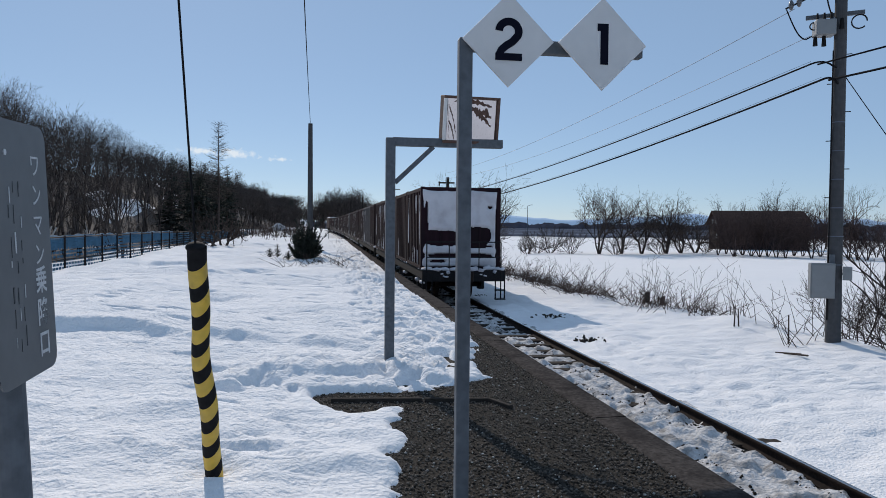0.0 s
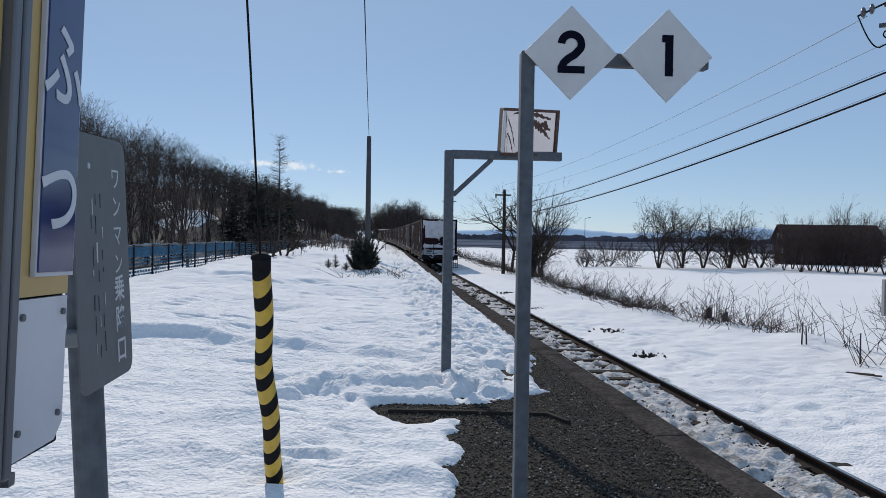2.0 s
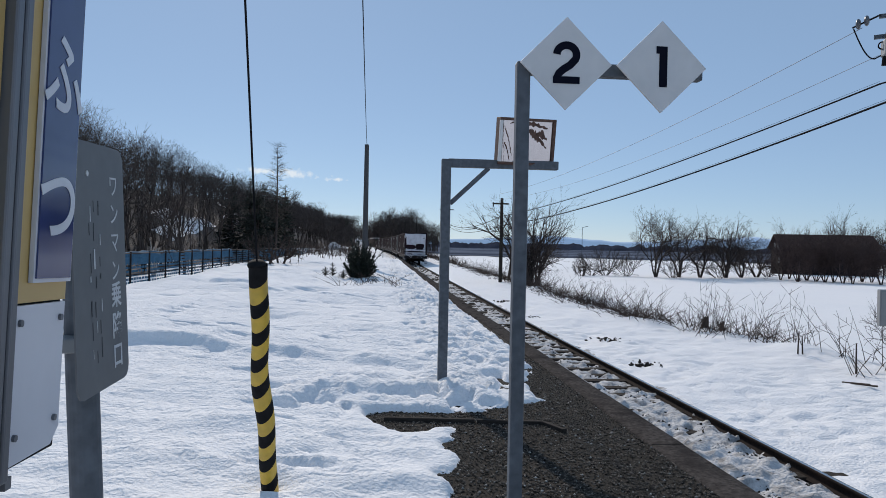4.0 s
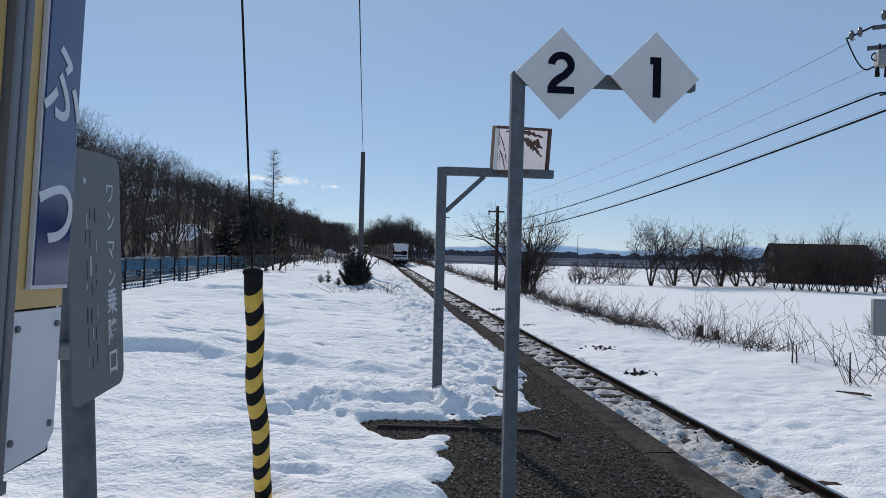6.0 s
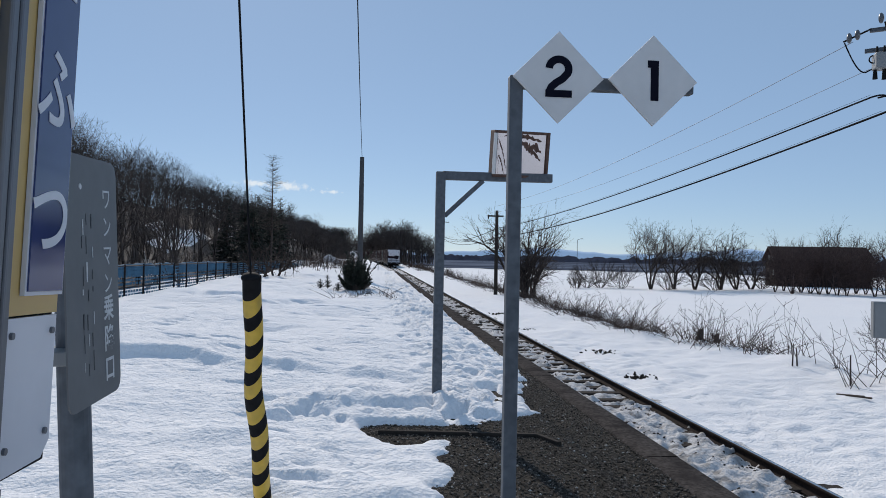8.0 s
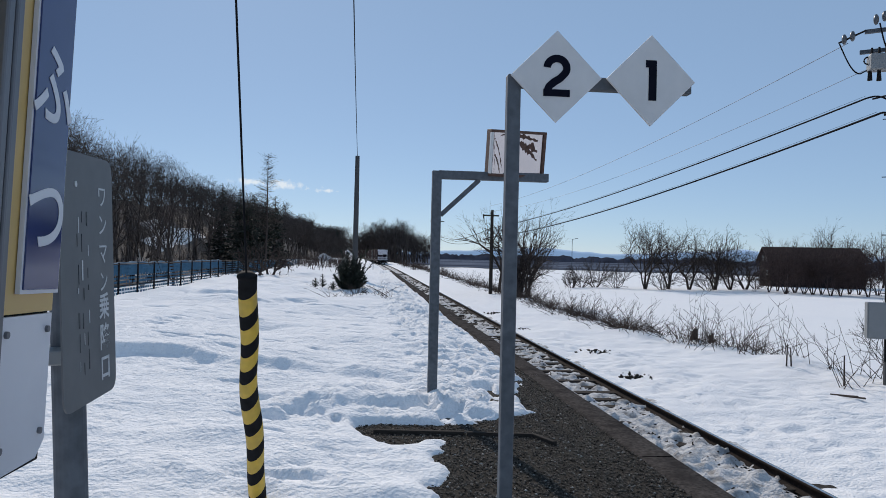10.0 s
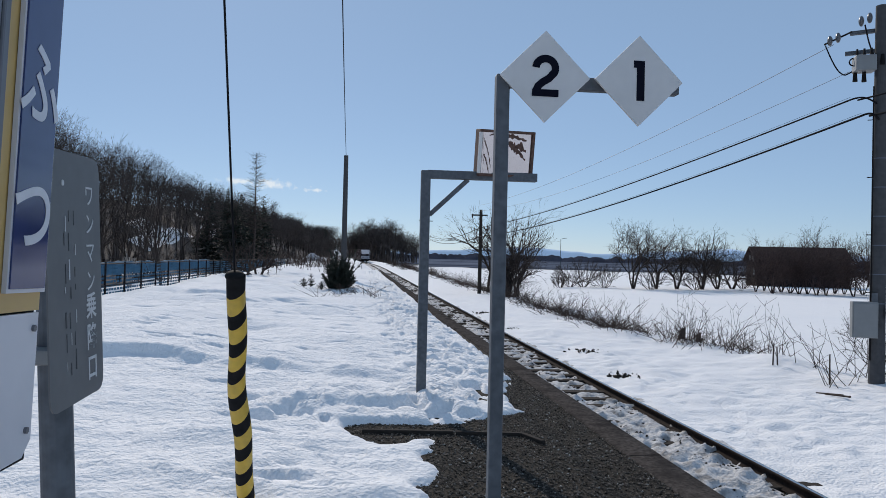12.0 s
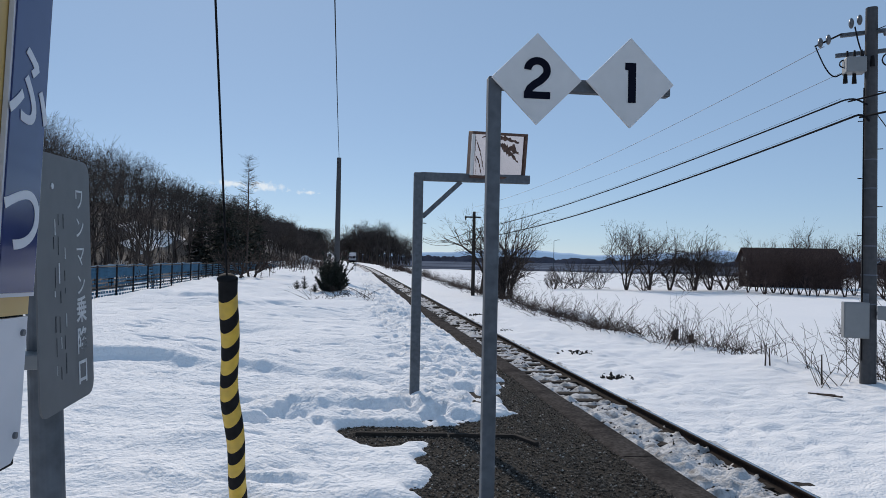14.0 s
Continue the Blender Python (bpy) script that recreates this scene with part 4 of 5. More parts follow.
overhead("overhead_wire", (-0.66, 40, 6.9), (0.1, -14, 8.0), 0.75, 0.012, CABLE, "thin dark overhead wire from the bare pole")
dP = math.hypot(PX - 0.136, PY - 0.38)
for (az, el), z2, z3, sag, r, mat, lab in (((34.52, 15.08), 4.85, 0, 0.42, 0.006, BARE_WIRE, "thin bare overhead wire"), ((35.5, 13.2), 4.5, 0, 0.5, 0.005, BARE_WIRE, "thin bare overhead wire"),
                                           ((35.6, 11.35), 3.45, 4.75, 0.3, 0.017, CABLE, "thick black overhead cable"), ((36.3, 10.25), 2.9, 4.45, 0.38, 0.021, CABLE, "thick black overhead cable")):
    a = local(az, el, dP - 0.15) + Vector((PX, PY, -H))
    overhead("overhead_wire", a, (7.5, 45.0, z2), sag, r, mat, lab)
    if mat is CABLE:
        overhead("overhead_wire", a + Vector((0, 0, 0.05)), (7.5, 45.0, z2 + 0.03), sag - 0.005, 0.003, CABLE, "thin messenger wire over the thick cable")
        hook = Vector((PX, PY, a.z)) - a
        pts = [a + hook * k / 10 + Vector((0, -0.12 * math.sin(math.pi * k / 10), 0.03 * math.sin(2 * math.pi * k / 10) - 0.1 * (k / 10) ** 2)) for k in range(11)]
        v, f = cable([tuple(p) for p in pts], r)
        tagged(link_mesh("overhead_wire", array_mesh("overhead_wire", v, f), CABLE), "thick black cable tail hooked to the pole", "overhead wire", "overhead wires")
        overhead("overhead_wire", (7.5, 45, z2), (9.0, 98, z3), 0.7, 0.02, CABLE, "thick black overhead cable")
        overhead("overhead_wire", a + Vector((0.15, 0, 0)), (13, -6, el * 0.5), 0.2, r, CABLE, "thick black overhead cable")
overhead("overhead_wire", (PX, PY, 6.1), (14, -4, 7.6), 0.1, 0.008, CABLE, "thin dark overhead wire")
overhead("overhead_wire", (PX + 0.1, PY, 4.55), (12.6, 11.2, -0.75), 0.02, 0.009, CABLE, "dark stay wire from the pole")

bm = fresh()
c = Vector((PX + 0.1, PY, 4.55)).lerp(Vector((12.6, 11.2, -0.75)), 0.27)
bmesh.ops.create_uvsphere(bm, u_segments=14, v_segments=8, radius=0.1, matrix=Matrix.Translation(c) @ Matrix.Diagonal((1, 1, 0.8, 1)))
tagged(part("stay_insulator", bm, PORCELAIN, None, "", True), "pale porcelain stay insulator on the wire", "insulator")


# ---- trees ----
def fork(rng, height, stems=1, lean=0.35, r0=0.12, levels=6, twig=0.008, angle=(16, 40), up=0.1, bole=1.0, shoots=0.6):
    """Segments of a bare broadleaf tree that forks again and again: (level, row) pairs."""
    out = []

    def turned(d, deg):
        a = rng.uniform(0, 2 * math.pi)
        side = np.cross(d, np.array([math.cos(a), math.sin(a), 0.3]))
        side = side / (np.linalg.norm(side) + 1e-9)
        n = d * math.cos(radians(deg)) + side * math.sin(radians(deg)) + np.array([0, 0, up])
        return n / np.linalg.norm(n)

    def branch(p, d, length, r, level):
        n = 4 if level == 0 else 3 if level < 3 else 2
        for k in range(n):
            d = d + np.array([rng.gauss(0, 0.07), rng.gauss(0, 0.07), rng.gauss(0, 0.03) + up * 0.2])
            d = d / np.linalg.norm(d)
            q = p + d * length / n
            out.append((level, (*p, *q, max(r * (1 - 0.3 * k / n), twig), max(r * (1 - 0.3 * (k + 1) / n), twig * 0.85))))
            p = q
            if level < levels and k < n - 1 and rng.random() < shoots and (level or k >= n // 2):
                lv = min(levels, level + rng.randint(1, 3))
                branch(p, turned(d, rng.uniform(30, 65)), length * rng.uniform(0.4, 0.7), r * rng.uniform(0.3, 0.5), lv)
        if level >= levels:
            return
        for j in range(rng.choice((2, 2, 3))):
            branch(p, turned(d, rng.uniform(*angle)), length * rng.uniform(0.62, 0.92) / (bole if level == 0 else 1.0), r * rng.uniform(0.55, 0.75), level + 1)

    for s in range(stems):
        a = 2 * math.pi * (s + rng.uniform(-0.3, 0.3)) / stems
        tilt = lean * rng.uniform(0.5, 1.3) if stems > 1 else lean * 0.2
        d = np.array([math.cos(a) * tilt, math.sin(a) * tilt, 1.0])
        p = np.array([math.cos(a), math.sin(a), 0]) * (0.2 * r0 if stems > 1 else 0) - np.array([0, 0, 0.2])
        branch(p, d / np.linalg.norm(d), height * 0.25 * bole * rng.uniform(0.8, 1.2), r0 * rng.uniform(0.65, 1.0), 0)
    k = height / max(row[5] for _, row in out)
    return [(lv, tuple(v * k if i < 6 else v for i, v in enumerate(row))) for lv, row in out]


def forked_tree(x, y, height, label, seed, mat=BARK, group="bare trees", name="tree", **how):
    segs = fork(random.Random(seed), height, **how)
    t = thing(name, label, name, group, at=(x, y, ground_z(x, y)))
    link_mesh("trunk", array_mesh("trunk", *tubes([r for lv, r in segs if lv < 2], 6)), mat, t)
    link_mesh("crown", array_mesh("crown", *branches(segs, 5, how.get("twig", 0.008) * 0.9, seed, 2)), mat if mat is not BIRCH else BARK, t)
    return t


def at_polar(az, d):
    return 0.136 + d * math.sin(radians(az)), 0.38 + d * math.cos(radians(az))


# beyond the line: willows along the field
for i, (x, y, h, st, ln) in enumerate(((29.4, 75.8, 7.9, 3, 0.3), (32.2, 76.2, 7.0, 3, 0.3), (34.6, 76.4, 7.3, 4, 0.25), (38.0, 77.4, 7.4, 5, 0.4), (40.6, 79, 6.2, 4, 0.5), (43.4, 81, 4.6, 4, 0.9))):
    forked_tree(x, y, h, "bare multi-stemmed willow on the snowy field edge", 100 + i, stems=st, lean=ln, r0=0.14, levels=6, twig=0.014, angle=(18, 48), up=0.04, shoots=0.7)
for i, (x, y, h) in enumerate(((23.4, 79, 3.4), (25.3, 80, 3.2), (27.0, 78, 3.0), (21.5, 76, 2.2), (45.8, 83, 3.4), (30.8, 74.5, 2.6), (36.3, 75.5, 2.8))):
    forked_tree(x, y, h, "low spreading bare willow scrub on the field", 120 + i, group="scrub", name="shrub", stems=8, lean=1.0, r0=0.05, levels=4, twig=0.01, angle=(10, 30), up=0.05)
for i, (x, y, h, st) in enumerate(((9.6, 45.6, 6.5, 3), (10.3, 46.6, 5.6, 3), (8.5, 47.4, 5.9, 1), (9.3, 44.6, 2.8, 6))):
    forked_tree(x, y, h, "bare bushy tree with many stems beside the line", 132 + i, stems=st, lean=0.2, r0=0.12, levels=6, twig=0.008, angle=(14, 40), up=0.07, shoots=0.8)
# dense scrub before the barn
for i in range(20):
    az, d = 29.8 + i * 0.56, 84 + random.uniform(-4, 6)
    x, y = at_polar(az, d)
    forked_tree(x, y, random.uniform(4.2, 6.2), "bare reddish scrub bush before the barn", 150 + i, mat=SCRUB, group="scrub", name="shrub", stems=4, lean=0.4, r0=0.07, levels=6, twig=0.011, angle=(16, 44), up=0.06, shoots=0.8)
for i, (az, el) in enumerate(((34.7, 3.6), (31.2, 2.7), (33.2, 2.8), (32.2, 2.6), (35.6, 2.4), (36.8, 2.5), (38.3, 3.2))):
    x, y = at_polar(az, 122)
    forked_tree(x, y, 1.56 + 122 * math.tan(radians(el)) - ground_z(x, y), "bare tree behind the barn", 170 + i, stems=1, r0=0.2, levels=6, twig=0.014, up=0.1)
# shrubs by the pole
for i, (x, y, h, st, r0) in enumerate(((11.0, 13.8, 1.8, 6, 0.02), (11.75, 12.9, 3.3, 3, 0.06), (11.3, 13.1, 1.7, 6, 0.02), (12.4, 13.6, 2.2, 5, 0.03))):
    forked_tree(x, y, h, "leafless dark shrub in the snow by the pole", 190 + i, group="shrubs", name="shrub", stems=st, lean=0.8, r0=r0, levels=5, twig=0.0045, angle=(14, 40), up=0.06)
# left: larch, small birches and leaning tree
x, y = at_polar(-7.94, 75)
segs = []
rl = random.Random(7)
hL = 11.6
segs.append((0, (0, 0, -0.2, 0.05, 0, hL * 0.5, 0.13, 0.08)))
segs.append((0, (0.05, 0, hL * 0.5, 0.0, 0, hL, 0.08, 0.012)))
for k in range(150):
    f = rl.uniform(0.3, 0.99)
    a = rl.uniform(0, 6.283)
    L = min((1 - f) * 3.6 + 0.2, 2.0)
    p = np.array([0.03, 0, hL * f])
    d = np.array([math.cos(a), math.sin(a), rl.uniform(0.1, 0.5)])
    q = p + d * L * rl.uniform(0.6, 1)
    segs.append((2, (*p, *q, 0.016, 0.008)))
    for _ in range(4):
        m = p + (q - p) * rl.uniform(0.3, 1)
        e = m + np.array([rl.gauss(0, 0.4), rl.gauss(0, 0.4), rl.uniform(0.0, 0.45)])
        segs.append((2, (*m, *e, 0.008, 0.005)))
lt = thing("tree", "slender bare larch with fine side twigs", "tree", "bare trees", at=(x, y, 0.0))
link_mesh("trunk", array_mesh("trunk", *tubes([r for l, r in segs if l == 0], 6)), BARK, lt)
link_mesh("crown", array_mesh("crown", *tubes([r for l, r in segs if l == 2], 3)), BARK, lt)
for i, (az, d, h, mat, lab, st) in enumerate(((-16.6, 48, 5.4, BIRCH, "pale birch with forked bare stems", 3), (-19.7, 46, 5.0, BIRCH, "pale birch with forked bare stems", 2),
                                              (-14.6, 32, 5.2, BARK, "slim dark bare tree beside the fence", 1), (-8.6, 39, 2.3, BARK, "crooked low bare tree in the snow", 2), (-7.6, 41, 1.9, BARK, "crooked low bare tree in the snow", 3))):
    x, y = at_polar(az, d)
    forked_tree(x, y, h, lab, 220 + i, mat, stems=st, lean=0.9 if i > 2 else 0.3, r0=0.1, levels=5, twig=0.009, angle=(12, 32) if i < 3 else (20, 50), up=0.12 if i < 3 else 0.03)


def twig_clumps(name, spots, label, seed, mat=TWIG, lo=0.4, hi=1.1, n=(10, 22), lean=0.5, r=0.006):
    rng = random.Random(seed)
    segs = []
    for x, y, k in spots:
        z = ground_z(x, y) - 0.05
        for _ in range(int(rng.randint(*n) * k)):
            a, L = rng.uniform(0, 6.283), rng.uniform(lo, hi) * (0.7 + 0.3 * k)
            b = rng.uniform(0, lean)
            p = np.array([x + rng.gauss(0, 0.25), y + rng.gauss(0, 0.25), z])
            d = np.array([math.cos(a) * b, math.sin(a) * b, 1.0])
            for s in range(3):
                q = p + d * L / 3
                segs.append((*p, *q, r * (1.2 - 0.3 * s), r * (0.9 - 0.3 * s)))
                for _ in range(rng.randint(0, 2)):
                    e = q + (d * 0.5 + np.array([rng.gauss(0, 0.6), rng.gauss(0, 0.6), rng.uniform(0, 0.5)])) * L * 0.22
                    segs.append((*q, *e, r * 0.6, r * 0.35))
                d = d + np.array([rng.gauss(0, 0.18), rng.gauss(0, 0.18), -0.1 * b])
                p = q
    ob = link_mesh(name, array_mesh(name, *tubes(segs, 3)), mat)
    return tagged(ob, label, "brush", kind="stuff")


rng = random.Random(5)
def bank_edge(y):
    return float(line_x(y)) + 5.7 - 1.5 * float(step(19, 25, y))


spots, mats = [], []
y = 13.0
while y < 150:
    thick = float(step(17, 20, y)) * (0.55 + 0.45 * float(vnoise(np.array([y * 0.5]), np.array([0.0]), 4)[0]))
    for _ in range(3):
        if rng.random() < 0.03 + thick:
            spots.append((bank_edge(y) + rng.gauss(0.3, 0.4) + 0.004 * y, y + rng.uniform(-0.4, 0.4), rng.uniform(0.25, 1.3)))
        if rng.random() < thick * 1.3:
            mats.append((bank_edge(y) + rng.gauss(0.2, 0.35) + 0.004 * y, y + rng.uniform(-0.4, 0.4), rng.uniform(0.6, 1.3)))
    y += 0.3 + 0.008 * y
twig_clumps("lineside_brush", spots, "dry brown brush and weed stalks through the snow bank", 6, lo=0.3, hi=1.15, n=(4, 9), lean=1.1, r=0.0085)
twig_clumps("low_brush", mats, "matted brown weeds low in the snow", 15, TWIG, 0.15, 0.5, (9, 17), 2.6, 0.0075)
stalks = [(10.1 + rng.gauss(0, 0.35), 21.6 + rng.gauss(0, 0.4), 0.7) for _ in range(7)] + [(10.5, 18.4, 0.5), (10.3, 19.2, 0.6), (9.7, 20.4, 0.6), (10.2, 16.3, 0.5), (10.5, 16.8, 0.4), (10.5, 15.4, 0.5), (10.7, 14.7, 0.9), (10.9, 14.1, 0.9)]
twig_clumps("tall_stalks", stalks, "tall dark dry stalks in the snow", 8, BARK, 0.7, 1.6, (3, 6), 0.5, 0.0085)
twig_clumps("platform_brush", [(0.1 + rng.gauss(0, 0.4), 25.0 + rng.gauss(0, 0.6), 0.8) for _ in range(13)], "low leafless shrub on the snowy platform", 9, BARK, 0.2, 0.55, (5, 9), 2.2, 0.007)
twig_clumps("yard_brush", [(rng.uniform(-11, -1.5), rng.uniform(52, 110), 1.0) for _ in range(110)] + [(rng.uniform(6, 14), rng.uniform(110, 220), 1.2) for _ in range(120)], "low brown brush in the distance", 10, TWIG, 0.5, 1.2, (8, 14), 0.6, 0.014)

for x, y in ((9.75, 21.3), (10.35, 21.5)):
    t = thing("stump", "dark broken tree stump in the snow", "stump", "stumps", at=(x, y, ground_z(x, y)))
    bm = fresh()
    rod(bm, (0, 0, -0.2), (0.09, 0, 0.3), 0.1, 0.05, 9)
    bmesh.ops.subdivide_edges(bm, edges=list(bm.edges), cuts=2)
    for v in bm.verts:
        v.co += Vector((random.gauss(0, 0.02), random.gauss(0, 0.02), random.gauss(0, 0.03)))
    part("stub", bm, BARK, t)


def conifer(x, y, z, h, w, seed, label, tiers=26, squat=False, group="conifers"):
    r = random.Random(seed)
    t = thing("conifer", label, "conifer", group, at=(x, y, z))
    link_mesh("trunk", array_mesh("trunk", *tubes([(0, 0, -0.2, 0, 0, h, w * 0.05, 0.01)], 6)), BARK, t)
    vs, fs = [], []
    for k in range(tiers * 9):
        f = r.uniform(0.02, 1.0)
        a = r.uniform(0, 6.283)
        L = w * 0.5 * (1 - f) ** (0.6 if squat else 0.8) * r.uniform(0.65, 1.15) + 0.05 * w
        base = np.array([0, 0, h * f])
        d = np.array([math.cos(a), math.sin(a), r.uniform(0.1, 0.7) if squat else r.uniform(-0.3, 0.15)])
        side = np.array([-d[1], d[0], 0])
        for j in range(9):
            u = (j + 0.6) / 9
            p = base + d * L * u
            for sg in (-1, 1):
                q = p + (side * sg * 0.75 + d * 0.6 + np.array([0, 0, r.uniform(-0.35, 0.4)])) * L * 0.3 * (1.15 - u * 0.7)
                n = len(vs)
                wv = np.array([r.gauss(0, 1), r.gauss(0, 1), r.gauss(0, 1)]) * L * (0.028 if squat else 0.045)
                vs += [p - wv, p + wv, q]
                fs.append((n, n + 1, n + 2))
    link_mesh("foliage", array_mesh("foliage", vs, fs), NEEDLE, t)
    return t




def yew_bush(x, y, h, seed):
    r = random.Random(seed)
    t = thing("yew_bush", "dark shaggy evergreen bush on the snowy platform", "bush", at=(x, y, ground_z(x, y)))
    stems, vs, fs = [], [], []
    for k in range(120):
        a = r.uniform(0, 6.283)
        b = r.uniform(0, 1.3) ** 1.2
        L = h * (1.0 - 0.5 * b) * r.uniform(0.35, 1.0)
        p = np.array([-0.12 + 0.2 * math.cos(a), 0.2 * math.sin(a), -0.1])
        d = np.array([math.cos(a) * b + 0.1, math.sin(a) * b, 1.0])
        d = d / np.linalg.norm(d)
        for j in range(7):
            q = p + d * L / 7
            stems.append((*p, *q, 0.012 - 0.001 * j, 0.011 - 0.001 * j))
            for _ in range(20):
                m = p + (q - p) * r.random()
                n = np.array([r.gauss(0, 0.75), r.gauss(0, 0.75), r.gauss(0.25, 0.5)]) + d * 0.5
                e = m + n * h * 0.062 * (1.2 - 0.08 * j)
                w = np.array([r.gauss(0, 1), r.gauss(0, 1), r.gauss(0, 1)]) * 0.013
                fs.append((len(vs), len(vs) + 1, len(vs) + 2))
                vs += [m - w, m + w, e]
            p = q
            d = d + np.array([r.gauss(0.01, 0.08), r.gauss(0, 0.08), 0.04])
            d = d / np.linalg.norm(d)
    link_mesh("stems", array_mesh("stems", *tubes(stems, 3)), BARK, t)
    link_mesh("foliage", array_mesh("foliage", vs, fs), NEEDLE, t)


yew_bush(-0.55, 30.6, 1.9, 3)
for k, (x, y, h) in enumerate(((-1.75, 30.2, 0.55), (-2.05, 30.4, 0.4), (-1.3, 29.8, 0.35))):
    conifer(x, y, ground_z(x, y), h, 0.4, 31 + k, "small dark evergreen seedling in the snow", 10, True)
for i, (az, d, el, w) in enumerate(((-9.9, 85, 4.9, 4.2), (-8.9, 88, 4.5, 4.5), (-8.0, 84, 4.3, 4.2), (-7.3, 90, 4.4, 4.2), (-9.3, 80, 3.9, 4.5), (-11.2, 100, 5.2, 4.5), (-2.6, 230, 2.15, 5))):
    x, y = at_polar(az, d)
    z = ground_z(x, y)
    conifer(x, y, z, 1.56 + d * math.tan(radians(el)) - z, w, 40 + i, "dark spruce among the bare woods")

# ---- the woods on the hill: one mass of bare trees ----
wr = random.Random(77)
kinds = []
for k in range(6):
    segs = fork(random.Random(300 + k), 9.5, 1 if k < 4 else 2, 0.2, 0.14, 6, 0.014, (16, 44), 0.06, 1.8, 0.75)
    kinds.append(branches(segs, 3, 0.011, k))
far_kinds = [branches(fork(random.Random(340 + k), 9.5, 1, 0.2, 0.2, 5, 0.025, (16, 44), 0.06, 1.8, 0.8), 3, 0.032, k) for k in range(5)]


def wood(name, places, label, kinds, mat=BARK_FAR):
    vs, fs, n = [], [], 0
    for x, y, z, h in places:
        v, f = kinds[wr.randrange(len(kinds))]
        a, k = wr.uniform(0, 6.283), h / 9.5
        ca, sa = math.cos(a) * k, math.sin(a) * k
        vs.append(np.stack([v[:, 0] * ca - v[:, 1] * sa + x, v[:, 0] * sa + v[:, 1] * ca + y, v[:, 2] * k + z], 1))
        fs.append(f + n)
        n += len(v)
    ob = link_mesh(name, array_mesh(name, np.concatenate(vs), np.concatenate(fs)), mat)
    return tagged(ob, label, "woods", kind="stuff")


hill_places, far_places = [], []
for k in range(980):
    y = 45 + 360 * wr.random() ** 1.35 if k < 620 else wr.uniform(110, 300)
    s = -20 + 11 * float(step(90, 200, y)) - (wr.uniform(0.5, 32) if k < 620 else wr.uniform(-1, 14))
    x = float(line_x(y)) + s
    if -24 < math.degrees(math.atan2(x, y)) < 6:
        h = wr.uniform(6.8, 10.6) * (1 - 0.38 * float(step(90, 160, y)))
        (hill_places if y < 130 else far_places).append((x, y, ground_z(x, y), h))
wood("hillside_woods", hill_places, "leafless brown woods on the hillside", kinds)
wood("far_hillside_woods", far_places, "dense leafless woods farther along the hill", far_kinds)
clump = []
for _ in range(150):
    y = wr.uniform(262, 330)
    x = float(line_x(y)) + wr.uniform(8, 34)
    az = math.degrees(math.atan2(x, y))
    if az < 4.6:
        clump.append((x, y, -0.5, wr.uniform(11, 17.5) * (1 - 0.6 * max(0, az - 2.3) / 2.3)))
for _ in range(130):
    y = wr.uniform(330, 420)
    x = float(line_x(y)) + wr.uniform(7, 45)
    clump.append((x, y, -0.5, wr.uniform(8, 14)))
for _ in range(40):
    y = wr.uniform(245, 300)
    x = float(line_x(y)) - wr.uniform(5, 16)
    clump.append((x, y, ground_z(x, y) - 0.2, wr.uniform(4, 7)))
wood("curve_woods", clump, "leafless trees behind the railway curve", far_kinds)

# ---- fence, barn, far things ----
fence = thing("yard_fence", "long wire fence hung with blue sheeting", "fence", at=(0, 0, 0))
fy = 14.0
while fy < 80:
    bm = fresh()
    z = -0.75
    rod(bm, (-7.3, fy, z), (-7.3, fy, 1.2), 0.03, sides=6)
    part("post", bm, DARK_STEEL, fence)
    fy += 1.8
for z in (1.15, 0.5, -0.2):
    bm = fresh()
    rod(bm, (-7.3, 14, z), (-7.3, 80, z), 0.018, sides=5)
    part("rail", bm, DARK_STEEL, fence)
vs, fs = [], []
for k in range(260):
    y0 = 14 + k * 0.256
    for j in range(16):
        n = len(vs)
        z0 = -0.7 + j * 0.115
        w = 0.03 * math.sin(k * 0.7) * math.cos(j * 0.9)
        vs += [(-7.35 + w, y0, z0), (-7.35 + w, y0 + 0.21, z0), (-7.35 + w, y0 + 0.21, z0 + 0.07), (-7.35 + w, y0, z0 + 0.07)]
        fs.append((n, n + 1, n + 2, n + 3))
link_mesh("netting", array_mesh("netting", vs, fs), BLUE_NET, fence, "blue open netting")
ks = np.arange(61)
wv, hv = 0.03 * np.sin(ks * 1.3), 1.02 + 0.02 * np.sin(ks * 0.8) + 0.03 * np.sin(ks * 2.3)
vs = np.stack([np.stack([-11.5 + wv, 22 + ks * 0.62, 0 * ks + 0.45], 1), np.stack([-11.5 - wv, 22 + ks * 0.62, hv], 1), np.stack([-11.44 - wv, 22 + ks * 0.62, hv], 1), np.stack([-11.44 + wv, 22 + ks * 0.62, 0 * ks + 0.45], 1)], 1).reshape(-1, 3)
i4 = np.arange(60)[:, None] * 4
c4 = np.arange(3)
fs = np.stack([i4 + c4, i4 + c4 + 4, i4 + c4 + 5, i4 + c4 + 1], -1).reshape(-1, 4)
bs = tagged(link_mesh("blue_tarp", array_mesh("blue_tarp", vs, fs), BLUE_NET), "blue tarpaulin sheeting along the yard", "tarpaulin")


